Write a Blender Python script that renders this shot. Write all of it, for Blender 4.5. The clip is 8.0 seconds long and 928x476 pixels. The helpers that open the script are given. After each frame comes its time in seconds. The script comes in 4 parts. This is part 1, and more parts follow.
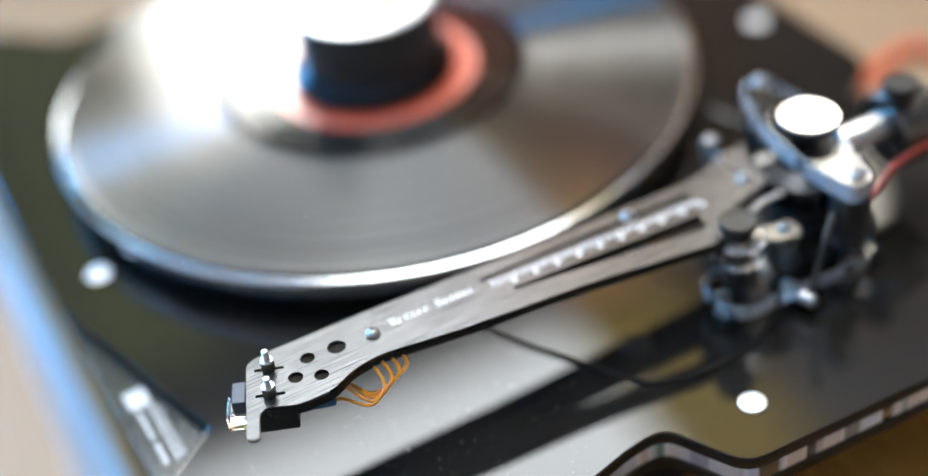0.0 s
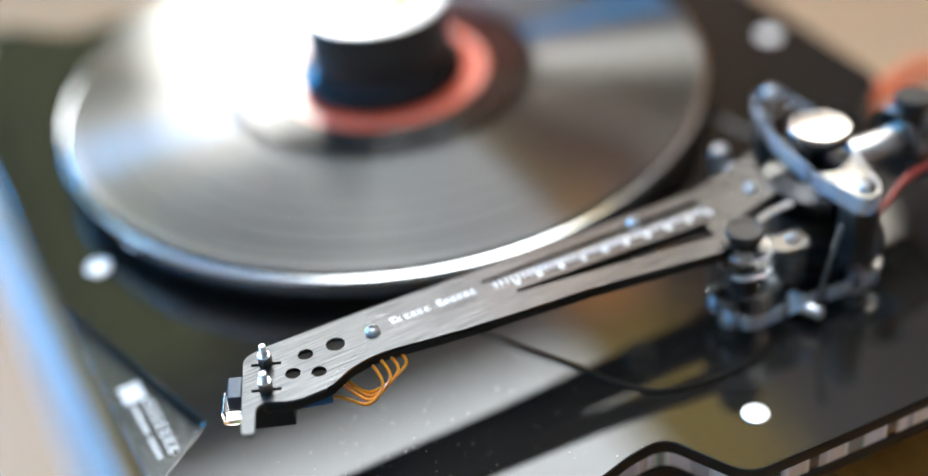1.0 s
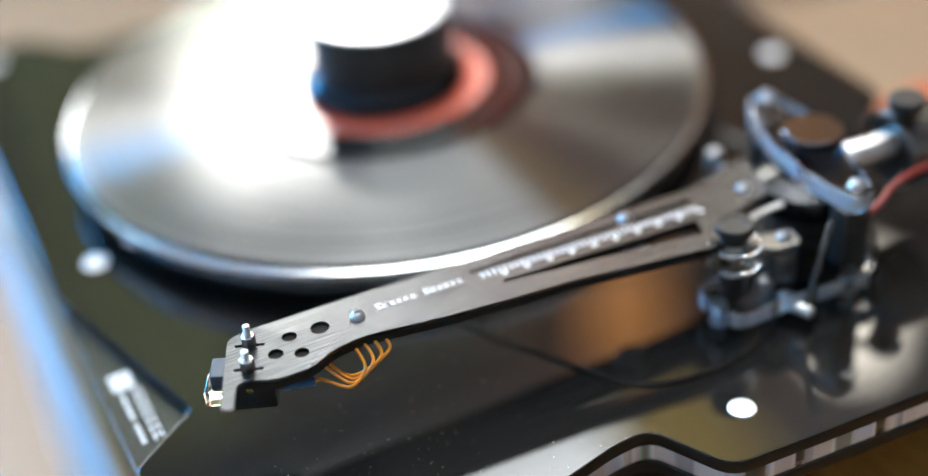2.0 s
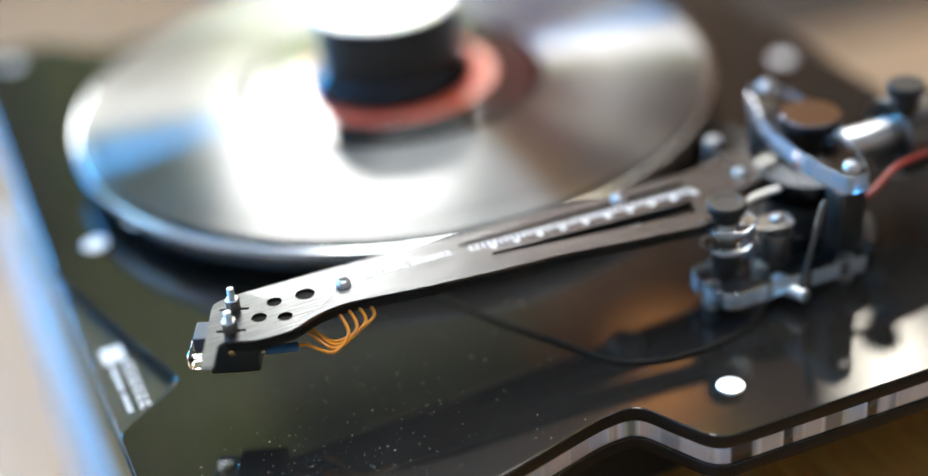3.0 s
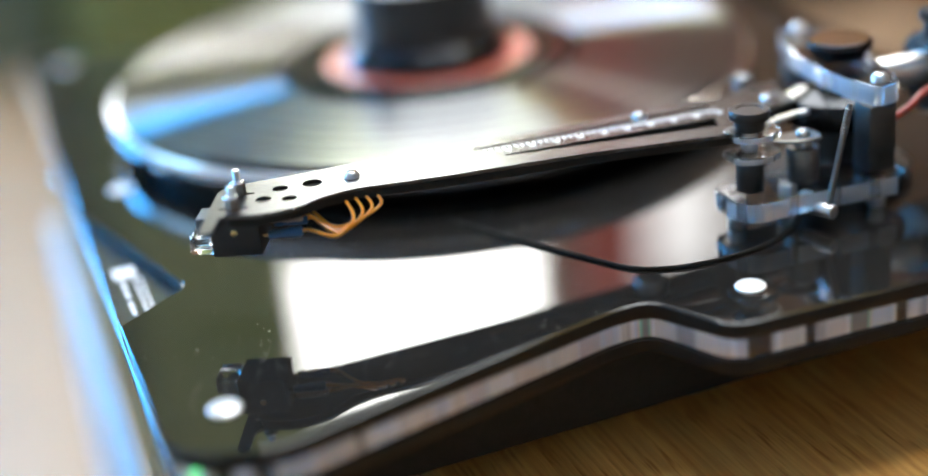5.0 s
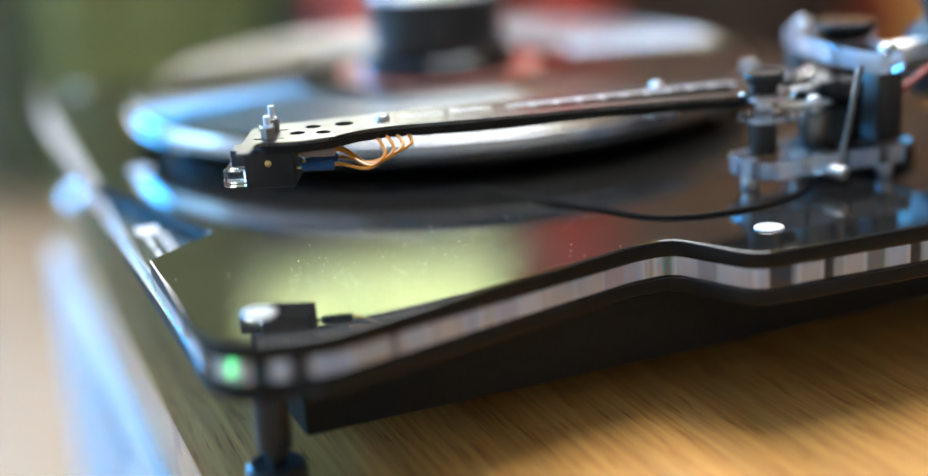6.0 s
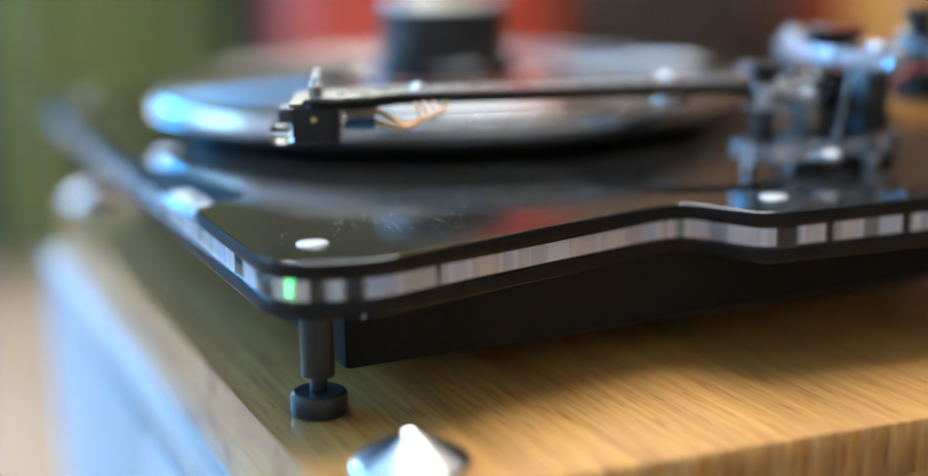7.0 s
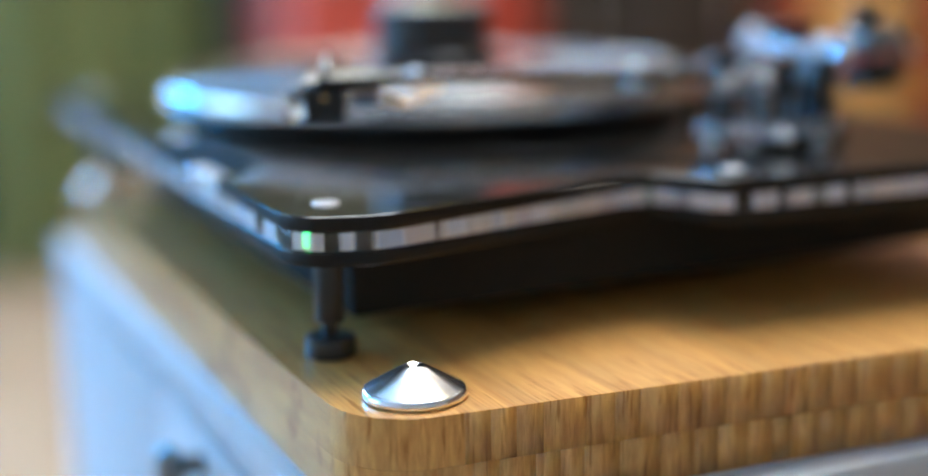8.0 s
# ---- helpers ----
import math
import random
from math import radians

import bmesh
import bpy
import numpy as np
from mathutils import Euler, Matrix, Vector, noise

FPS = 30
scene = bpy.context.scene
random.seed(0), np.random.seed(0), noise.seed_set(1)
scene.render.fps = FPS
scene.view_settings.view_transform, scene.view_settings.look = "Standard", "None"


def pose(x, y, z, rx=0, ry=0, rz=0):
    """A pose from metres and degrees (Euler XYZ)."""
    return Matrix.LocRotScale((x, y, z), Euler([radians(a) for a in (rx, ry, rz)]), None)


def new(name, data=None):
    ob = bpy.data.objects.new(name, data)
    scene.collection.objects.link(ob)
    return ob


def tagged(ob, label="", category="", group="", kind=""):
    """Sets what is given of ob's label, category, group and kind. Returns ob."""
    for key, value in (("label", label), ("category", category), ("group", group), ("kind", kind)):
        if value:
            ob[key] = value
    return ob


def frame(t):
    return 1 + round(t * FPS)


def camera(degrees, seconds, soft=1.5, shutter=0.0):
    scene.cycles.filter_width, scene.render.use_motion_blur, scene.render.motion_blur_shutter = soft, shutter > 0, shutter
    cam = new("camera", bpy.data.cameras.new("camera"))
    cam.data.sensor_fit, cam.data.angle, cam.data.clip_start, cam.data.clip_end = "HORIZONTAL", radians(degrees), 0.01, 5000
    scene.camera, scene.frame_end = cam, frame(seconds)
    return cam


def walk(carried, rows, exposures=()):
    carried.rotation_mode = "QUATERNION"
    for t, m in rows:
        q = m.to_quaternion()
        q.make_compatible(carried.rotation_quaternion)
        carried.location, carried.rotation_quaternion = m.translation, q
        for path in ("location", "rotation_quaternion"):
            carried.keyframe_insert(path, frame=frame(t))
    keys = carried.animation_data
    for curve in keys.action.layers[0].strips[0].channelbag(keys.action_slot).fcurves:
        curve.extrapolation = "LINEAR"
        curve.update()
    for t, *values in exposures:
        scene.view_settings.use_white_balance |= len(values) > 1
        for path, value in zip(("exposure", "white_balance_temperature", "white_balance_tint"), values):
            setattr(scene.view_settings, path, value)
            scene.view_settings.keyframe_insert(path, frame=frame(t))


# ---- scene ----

# ---------- camera ----------
cam = camera(36.63, 8.0)
cam.data.dof.use_dof = True
cam.data.dof.focus_distance = 0.485
cam.data.dof.aperture_fstop = 1.65
PATH = [
    (0.0, pose(-0.2204, -0.5400, 0.4368, 51.008, 5.797, -30.080)),
    (0.5, pose(-0.2239, -0.5380, 0.4291, 51.663, 4.753, -29.410)),
    (1.0, pose(-0.2208, -0.5402, 0.4265, 52.059, 4.625, -28.852)),
    (2.5, pose(-0.2135, -0.5770, 0.3860, 56.790, 4.552, -26.118)),
    (3.0, pose(-0.2079, -0.5876, 0.3705, 58.072, 4.755, -24.946)),
    (3.5, pose(-0.2025, -0.5977, 0.3482, 59.859, 4.940, -23.504)),
    (4.0, pose(-0.2008, -0.6032, 0.3313, 60.867, 4.931, -22.462)),
    (4.5, pose(-0.2011, -0.6131, 0.3094, 62.528, 5.246, -21.699)),
    (5.8, pose(-0.2349, -0.6516, 0.2133, 72.044, 4.142, -21.754)),
    (6.0, pose(-0.2466, -0.6545, 0.2049, 72.842, 3.518, -22.285)),
    (6.5, pose(-0.2775, -0.6687, 0.1857, 74.906, 1.921, -23.610)),
    (7.0, pose(-0.2999, -0.6834, 0.1663, 76.819, 1.002, -24.601)),
    (7.5, pose(-0.3176, -0.7078, 0.1597, 77.446, 0.548, -25.128)),
    (8.0, pose(-0.3348, -0.7401, 0.1588, 77.636, 0.695, -25.627)),
]

walk(cam, PATH, [(0.0, -0.16), (1.0, -0.16), (2.5, -0.14), (4.5, -0.02), (6.0, 0.14), (8.0, 0.06)])

# ---------- light ----------
world = bpy.data.worlds.new("sky")
scene.world = world
world.use_nodes = True
sky = world.node_tree.nodes.new("ShaderNodeTexSky")
sky.sky_type, sky.sun_disc, sky.sun_elevation, sky.sun_rotation = "NISHITA", False, radians(35), radians(-60)
world.node_tree.nodes["Background"].inputs["Strength"].default_value = 0.1
world.node_tree.links.new(sky.outputs[0], world.node_tree.nodes["Background"].inputs["Color"])

# the room lies turned to the furniture: local x right, y towards the far wall
ROOM = pose(-0.1, -0.25, 0, 0, 0, -5)
FLOOR, CEIL, FAR, NEAR, LEFT, RIGHT = -0.52, 2.3, 2.6, -2.2, -2.3, 3.0
FAR_WINDOW = (0.26, 0.84, 0.88, 1.62)      # x from, to, z from, to
ROOF_WINDOW = (-0.15, 1.50, 0.20, 2.34)     # x from, to, y from, to
BLUE_WINDOW = (-2.10, -0.84, 0.26, 1.30)    # x from, to, z from, to
WHITE_WINDOW = (-0.78, -0.36, 0.26, 1.02)   # x from, to, z from, to
SMALL_WINDOW = (1.08, 1.38, 1.10, 1.50)     # x from, to, z from, to
SIDE_WINDOW = (0.6, 1.9, -0.1, 1.2)         # y from, to, z from, to


# ---------- materials ----------
def mat(name, color, rough=0.5, metal=0.0, **more):
    m = bpy.data.materials.new(name)
    m.use_nodes = True
    b = m.node_tree.nodes["Principled BSDF"]
    b.inputs["Base Color"].default_value = (*color, 1)
    b.inputs["Roughness"].default_value = rough
    b.inputs["Metallic"].default_value = metal
    for k, v in more.items():
        b.inputs[k.replace("_", " ")].default_value = v
    return m


def node(m, kind, **sets):
    n = m.node_tree.nodes.new(kind)
    for k, v in sets.items():
        n.inputs[k.replace("_", " ")].default_value = v
    return n


def wire(m, a, out, b, inp):
    m.node_tree.links.new(a.outputs[out], b.inputs[inp])


def bsdf(m):
    return m.node_tree.nodes["Principled BSDF"]


def ramp(m, stops):
    r = m.node_tree.nodes.new("ShaderNodeValToRGB")
    while len(r.color_ramp.elements) < len(stops):
        r.color_ramp.elements.new(0.5)
    for e, (p, col) in zip(r.color_ramp.elements, stops):
        e.position, e.color = p, (*col, 1)
    return r


def coords(m, scale, rot=(0, 0, 0)):
    c = node(m, "ShaderNodeTexCoord")
    p = node(m, "ShaderNodeMapping", Scale=scale, Rotation=rot)
    wire(m, c, "Object", p, "Vector")
    return p


def grained(name, stops, rough, scale, bump=0.1, dist=0.0005, metal=0.0, noise_scale=1.0, spread=0.1, **more):
    """Colour, gloss and relief from one stretched noise and a broad one over it."""
    m = mat(name, stops[0][1], rough, metal, **more)
    p = coords(m, scale)
    n = node(m, "ShaderNodeTexNoise", Scale=noise_scale, Detail=6.0, Roughness=0.6)
    wire(m, p, 0, n, "Vector")
    r = ramp(m, stops)
    wire(m, n, 0, r, 0)
    wire(m, r, 0, bsdf(m), "Base Color")
    broad = node(m, "ShaderNodeTexNoise", Scale=9.0, Detail=3.0)
    c2 = coords(m, (1, 1, 1))
    wire(m, c2, 0, broad, "Vector")
    mr = node(m, "ShaderNodeMapRange")
    mr.inputs["To Min"].default_value, mr.inputs["To Max"].default_value = rough - spread, rough + spread
    wire(m, broad, 0, mr, 0)
    wire(m, mr, 0, bsdf(m), "Roughness")
    b = node(m, "ShaderNodeBump", Strength=bump, Distance=dist)
    wire(m, n, 0, b, "Height")
    wire(m, b, 0, bsdf(m), "Normal")
    return m


def glow(name, color, strength):
    m = mat(name, (0, 0, 0), 1)
    bsdf(m).inputs["Emission Color"].default_value = (*color, 1)
    bsdf(m).inputs["Emission Strength"].default_value = strength
    return m


ACRYLIC = grained("black_acrylic", [(0.3, (0.012, 0.011, 0.010)), (0.8, (0.018, 0.016, 0.014))], 0.03, (60, 60, 60), 0.01, 0.0002, spread=0.02)
BLACK = grained("black_anodised", [(0.3, (0.016, 0.015, 0.014)), (0.8, (0.028, 0.026, 0.024))], 0.34, (400, 400, 400), 0.08, 0.0002)
HOUSING = grained("black_housing", [(0.3, (0.018, 0.016, 0.013)), (0.8, (0.026, 0.022, 0.018))], 0.75, (300, 300, 300), 0.1, 0.0002, Specular_IOR_Level=0.15)
SATIN = grained("black_satin", [(0.3, (0.014, 0.013, 0.012)), (0.8, (0.022, 0.020, 0.018))], 0.45, (300, 300, 300), 0.05, 0.0002)
GLOSS = mat("black_gloss_metal", (0.03, 0.03, 0.032), 0.16, 0.9)
CLEAR = mat("clear_acrylic", (0.96, 0.98, 0.98), 0.02, 0, Transmission_Weight=1.0, IOR=1.49)
CHROME = grained("chrome", [(0.3, (0.80, 0.80, 0.81)), (0.8, (0.88, 0.88, 0.89))], 0.21, (200, 200, 200), 0.01, 0.0001, 1.0, spread=0.03)
STEEL = grained("steel", [(0.3, (0.66, 0.66, 0.66)), (0.8, (0.78, 0.78, 0.78))], 0.32, (300, 300, 300), 0.03, 0.0001, 1.0)
BRUSHED = grained("brushed_aluminium", [(0.34, (0.055, 0.056, 0.060)), (0.66, (0.17, 0.172, 0.178))], 0.27, (40, 2400, 40), 0.14, 0.0001, 1.0, spread=0.03)
SILVER = grained("platter_edge", [(0.3, (0.62, 0.62, 0.62)), (0.8, (0.78, 0.78, 0.78))], 0.17, (30, 30, 3000), 0.06, 0.0001, 1.0)
CAP = grained("polished_cap", [(0.3, (0.86, 0.86, 0.86)), (0.8, (0.92, 0.92, 0.92))], 0.33, (200, 200, 200), 0.02, 0.0001, 0.4, Coat_Weight=1.0, Coat_Roughness=0.06)
WHITE_PRINT = mat("white_print", (0.88, 0.88, 0.88), 0.6)
DULL = grained("dull_metal", [(0.3, (0.24, 0.24, 0.25)), (0.8, (0.34, 0.34, 0.35))], 0.5, (300, 300, 300), 0.03, 0.0001, 1.0)
EDGE_BLACK = grained("sawn_black_edge", [(0.3, (0.010, 0.009, 0.008)), (0.8, (0.016, 0.014, 0.012))], 0.5, (300, 300, 60), 0.08, 0.0002, Specular_IOR_Level=0.2)
MIRROR = mat("polished_disc", (0.82, 0.82, 0.83), 0.05, 1.0)
GUN = grained("gunmetal", [(0.3, (0.16, 0.15, 0.14)), (0.8, (0.26, 0.25, 0.23))], 0.28, (300, 300, 300), 0.03, 0.0001, 1.0)
GOLD_WIRE = mat("amber_wire", (0.92, 0.34, 0.012), 0.3, 0.0, Coat_Weight=0.5, Transmission_Weight=0.25)
BLUE_SLEEVE = mat("blue_sleeve", (0.03, 0.11, 0.24), 0.5)
WHITE_SLEEVE = mat("pale_sleeve", (0.5, 0.38, 0.30), 0.5)
RED_SLEEVE = mat("red_sleeve", (0.4, 0.05, 0.03), 0.5)
BRASS = mat("brass_pin", (0.75, 0.55, 0.25), 0.25, 1.0)
RED_LEAD = mat("red_lead", (0.32, 0.03, 0.02), 0.45)
RED_CABLE = grained("red_cable", [(0.3, (0.55, 0.09, 0.03)), (0.8, (0.72, 0.16, 0.06))], 0.4, (500, 500, 500), 0.1, 0.0002)
LABEL = grained("record_label", [(0.3, (0.60, 0.085, 0.04)), (0.8, (0.70, 0.12, 0.07))], 0.28, (90, 90, 90), 0.02, 0.0001, Coat_Weight=1.0, Coat_Roughness=0.05)
LABEL_PRINT = mat("label_print", (0.75, 0.62, 0.52), 0.35)
DUST = mat("dust", (0.7, 0.68, 0.64), 0.9)
PAINT = grained("white_lacquer", [(0.3, (0.52, 0.54, 0.56)), (0.8, (0.58, 0.60, 0.62))], 0.4, (40, 40, 40), 0.03, 0.0003)
CURTAIN = grained("green_curtain", [(0.3, (0.20, 0.22, 0.075)), (0.8, (0.29, 0.31, 0.12))], 0.9, (200, 200, 200), 0.2, 0.001)
SHEER = mat("sheer_curtain", (0.72, 0.76, 0.56), 0.9)
WALL = grained("olive_wall", [(0.3, (0.09, 0.095, 0.055)), (0.8, (0.12, 0.125, 0.07))], 0.8, (30, 30, 30), 0.1, 0.001)
BROWN_WALL = grained("brown_wall", [(0.3, (0.20, 0.11, 0.06)), (0.8, (0.26, 0.15, 0.08))], 0.8, (30, 30, 30), 0.1, 0.001)
BEIGE_WALL = grained("beige_wall", [(0.3, (0.42, 0.35, 0.27)), (0.8, (0.50, 0.42, 0.33))], 0.8, (30, 30, 30), 0.1, 0.001)
BLIND = mat("olive_blind", (0.36, 0.33, 0.16), 0.9)
CEILING = grained("ceiling_paint", [(0.3, (0.74, 0.76, 0.78)), (0.8, (0.8, 0.82, 0.84))], 0.9, (30, 30, 30), 0.05, 0.001)
FLOORING = grained("oak_floor", [(0.25, (0.29, 0.185, 0.11)), (0.8, (0.41, 0.28, 0.175))], 0.5, (40, 3, 40), 0.1, 0.0005)
DARK_WOOD = grained("dark_wood", [(0.25, (0.02, 0.016, 0.013)), (0.8, (0.05, 0.038, 0.03))], 0.5, (4, 60, 60), 0.1, 0.0005)
RED_WOOD = grained("red_lacquer", [(0.25, (0.42, 0.045, 0.025)), (0.8, (0.55, 0.08, 0.045))], 0.5, (4, 60, 60), 0.1, 0.0005)
ORANGE_WOOD = grained("orange_wood", [(0.25, (0.42, 0.18, 0.04)), (0.8, (0.62, 0.30, 0.08))], 0.5, (60, 60, 4), 0.1, 0.0005)
RUG = grained("woven_rug", [(0.3, (0.035, 0.026, 0.02)), (0.8, (0.075, 0.055, 0.042))], 0.95, (300, 300, 300), 0.4, 0.002)
FRAME = mat("window_paint", (0.7, 0.7, 0.68), 0.4)
DAYLIGHT = glow("daylight", (1.0, 0.99, 0.95), 42.0)
ROOF_SKY = glow("roof_sky", (0.93, 0.98, 1.0), 15.0)
BLUE_DAY = glow("blue_daylight", (0.05, 0.41, 1.0), 36.0)
WHITE_DAY = glow("white_daylight", (0.95, 0.98, 1.0), 12.0)
SMALL_DAY = glow("small_daylight", (1.0, 0.97, 0.95), 7.0)
SIDE_DAY = glow("side_daylight", (0.36, 0.68, 1.0), 6.0)
LED_GLOW = glow("led_glow", (0.05, 1.0, 0.25), 6.0)
ORANGE_GLOW = glow("orange_glow", (1.0, 0.42, 0.12), 5.0)
LAMP_GLOW = glow("lamp_glow", (1.0, 0.93, 0.80), 26.0)

for m_, tint_, share_ in ((SHEER, (0.66, 0.72, 0.50, 1), 0.6), (BLIND, (0.62, 0.52, 0.28, 1), 0.75)):
    bsdf(m_).inputs["Transmission Weight"].default_value = 0.0
    t_ = node(m_, "ShaderNodeBsdfTranslucent", Color=tint_)
    x_ = node(m_, "ShaderNodeMixShader", Fac=share_)
    o_ = m_.node_tree.nodes["Material Output"]
    wire(m_, bsdf(m_), 0, x_, 1)
    wire(m_, t_, 0, x_, 2)
    wire(m_, x_, 0, o_, 0)


def vinyl_material():
    """Black vinyl: flat lands with a soft shine, and groove walls that spread light across the groove, never along it."""
    m = mat("vinyl", (0.012, 0.012, 0.012), 0.12, 0.0, Specular_IOR_Level=0.25)
    t = m.node_tree.nodes.new("ShaderNodeTangent")
    t.direction_type, t.axis = "RADIAL", "Z"
    p = coords(m, (1, 1, 0))
    d = m.node_tree.nodes.new("ShaderNodeVectorMath")
    d.operation = "LENGTH"
    wire(m, p, 0, d, 0)
    n = m.node_tree.nodes.new("ShaderNodeTexNoise")
    n.noise_dimensions = "1D"
    n.inputs["Scale"].default_value, n.inputs["Detail"].default_value = 900.0, 4.0
    wire(m, d, "Value", n, "W")
    mr = node(m, "ShaderNodeMapRange")
    mr.inputs["To Min"].default_value, mr.inputs["To Max"].default_value = 0.29, 0.40
    wire(m, n, 0, mr, 0)
    g = node(m, "ShaderNodeBsdfAnisotropic", Anisotropy=0.84, Color=(0.95, 0.95, 0.95, 1))
    wire(m, mr, 0, g, "Roughness")
    wire(m, t, 0, g, "Tangent")
    fr = node(m, "ShaderNodeFresnel", IOR=1.62)
    mix = m.node_tree.nodes.new("ShaderNodeMixShader")
    low = m.node_tree.nodes.new("ShaderNodeMath")
    low.operation = "MINIMUM"
    low.inputs[1].default_value = 0.18
    wire(m, fr, 0, low, 0)
    wire(m, low, 0, mix, 0)
    wire(m, bsdf(m), 0, mix, 1)
    wire(m, g, 0, mix, 2)
    wire(m, mix, 0, m.node_tree.nodes["Material Output"], 0)
    return m


VINYL = vinyl_material()
RUNOUT = grained("smooth_vinyl", [(0.3, (0.008, 0.008, 0.008)), (0.8, (0.014, 0.013, 0.012))], 0.06, (80, 80, 80), 0.01, 0.0002, spread=0.03)


def edge_material(name, wide, fine, low, high, bump, light_tints):
    """Clear acrylic with a polished edge; refracted light is painted in as upright blocks."""
    m = mat(name, (0.97, 0.98, 0.98), 0.06, 0, Transmission_Weight=1.0, IOR=1.49)
    p = coords(m, (1, 1, 0.02))
    n = node(m, "ShaderNodeTexNoise", Scale=fine, Detail=2.0)
    wire(m, p, 0, n, "Vector")
    b = node(m, "ShaderNodeBump", Strength=bump, Distance=0.0012)
    wire(m, n, 0, b, "Height")
    wire(m, b, 0, bsdf(m), "Normal")
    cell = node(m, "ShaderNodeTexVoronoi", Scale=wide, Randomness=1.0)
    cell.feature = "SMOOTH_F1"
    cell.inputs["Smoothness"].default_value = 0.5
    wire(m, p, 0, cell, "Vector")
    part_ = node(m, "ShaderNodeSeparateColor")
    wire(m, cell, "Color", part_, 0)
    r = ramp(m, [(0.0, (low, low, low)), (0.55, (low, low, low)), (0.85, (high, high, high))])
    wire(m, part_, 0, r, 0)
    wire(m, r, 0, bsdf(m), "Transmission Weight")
    # base colour per block imitates light bent through the slab
    tint = ramp(m, light_tints)
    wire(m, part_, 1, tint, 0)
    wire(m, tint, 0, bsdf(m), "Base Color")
    return m


# pale, blue, green and dark blocks: room light in the edge, as colour
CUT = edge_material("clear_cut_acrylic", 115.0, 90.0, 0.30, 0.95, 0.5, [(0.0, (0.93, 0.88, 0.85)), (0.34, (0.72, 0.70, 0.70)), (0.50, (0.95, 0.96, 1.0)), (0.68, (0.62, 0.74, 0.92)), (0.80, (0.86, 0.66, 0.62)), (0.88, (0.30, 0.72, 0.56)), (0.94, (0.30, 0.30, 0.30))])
SMALL_CUT = edge_material("clear_small_acrylic", 190.0, 130.0, 0.60, 1.0, 0.2, [(0.0, (0.96, 0.97, 0.98)), (0.6, (0.80, 0.88, 1.0)), (0.85, (0.96, 0.94, 0.92))])
FACE = grained("frosted_acrylic", [(0.3, (0.34, 0.34, 0.31)), (0.8, (0.44, 0.44, 0.40))], 0.12, (60, 60, 60), 0.03, 0.0002, spread=0.05, Transmission_Weight=0.88, IOR=1.49)


def bamboo(name, low, high):
    m = mat(name, low, 0.42, 0.0, Coat_Weight=0.5, Coat_Roughness=0.22)
    info = node(m, "ShaderNodeObjectInfo")
    p = coords(m, (420, 9, 60))
    add = m.node_tree.nodes.new("ShaderNodeVectorMath")
    add.operation = "MULTIPLY_ADD"
    add.inputs[1].default_value = (1, 1, 1)
    wire(m, p, 0, add, 0)
    wire(m, info, "Random", add, 2)
    n = node(m, "ShaderNodeTexNoise", Scale=1.0, Detail=7.0, Roughness=0.65)
    wire(m, add, 0, n, "Vector")
    r = ramp(m, [(0.3, low), (0.72, high)])
    wire(m, n, 0, r, 0)
    hsv = node(m, "ShaderNodeHueSaturation", Saturation=1.12)
    mr = node(m, "ShaderNodeMapRange")
    mr.inputs["To Min"].default_value, mr.inputs["To Max"].default_value = 0.85, 1.08
    wire(m, info, "Random", mr, 0)
    wire(m, mr, 0, hsv, "Value")
    # short dark fibres
    q = coords(m, (560, 40, 50))
    fib = node(m, "ShaderNodeTexNoise", Scale=1.0, Detail=2.0, Roughness=0.5)
    wire(m, q, 0, fib, "Vector")
    fr = ramp(m, [(0.30, (0.56, 0.40, 0.27)), (0.44, (1, 1, 1))])
    wire(m, fib, 0, fr, 0)
    mul = m.node_tree.nodes.new("ShaderNodeMix")
    mul.data_type, mul.blend_type = "RGBA", "MULTIPLY"
    mul.inputs[0].default_value = 0.8
    wire(m, r, 0, mul, 6)
    wire(m, fr, 0, mul, 7)
    wire(m, mul, 2, hsv, "Color")
    wire(m, hsv, 0, bsdf(m), "Base Color")
    b = node(m, "ShaderNodeBump", Strength=0.15, Distance=0.0003)
    wire(m, n, 0, b, "Height")
    wire(m, b, 0, bsdf(m), "Normal")
    return m


BAMBOO = bamboo("bamboo", (0.50, 0.225, 0.080), (0.84, 0.49, 0.205))


# ---------- building helpers ----------
def mesh_from(bm, name, material, smooth=35):
    me = bpy.data.meshes.new(name)
    bmesh.ops.recalc_face_normals(bm, faces=bm.faces)
    bm.to_mesh(me)
    bm.free()
    me.materials.append(material)
    if smooth:
        me.polygons.foreach_set("use_smooth", [True] * len(me.polygons))
        me.set_sharp_from_angle(angle=radians(smooth))
        me.polygons.foreach_set("use_smooth", [abs(q.normal.z) < 0.9995 for q in me.polygons])
        me.update()
    return me


def part(name, bm, material, parent=None, label="", smooth=35):
    ob = new(name, mesh_from(bm, name, material, smooth))
    ob.parent = parent
    if label:
        tagged(ob, label)
    return ob


def thing(name, label, category, group="", at=None):
    ob = new(name)
    ob.empty_display_size = 0.01
    if at is not None:
        ob.matrix_basis = at
    return tagged(ob, label, category, group)


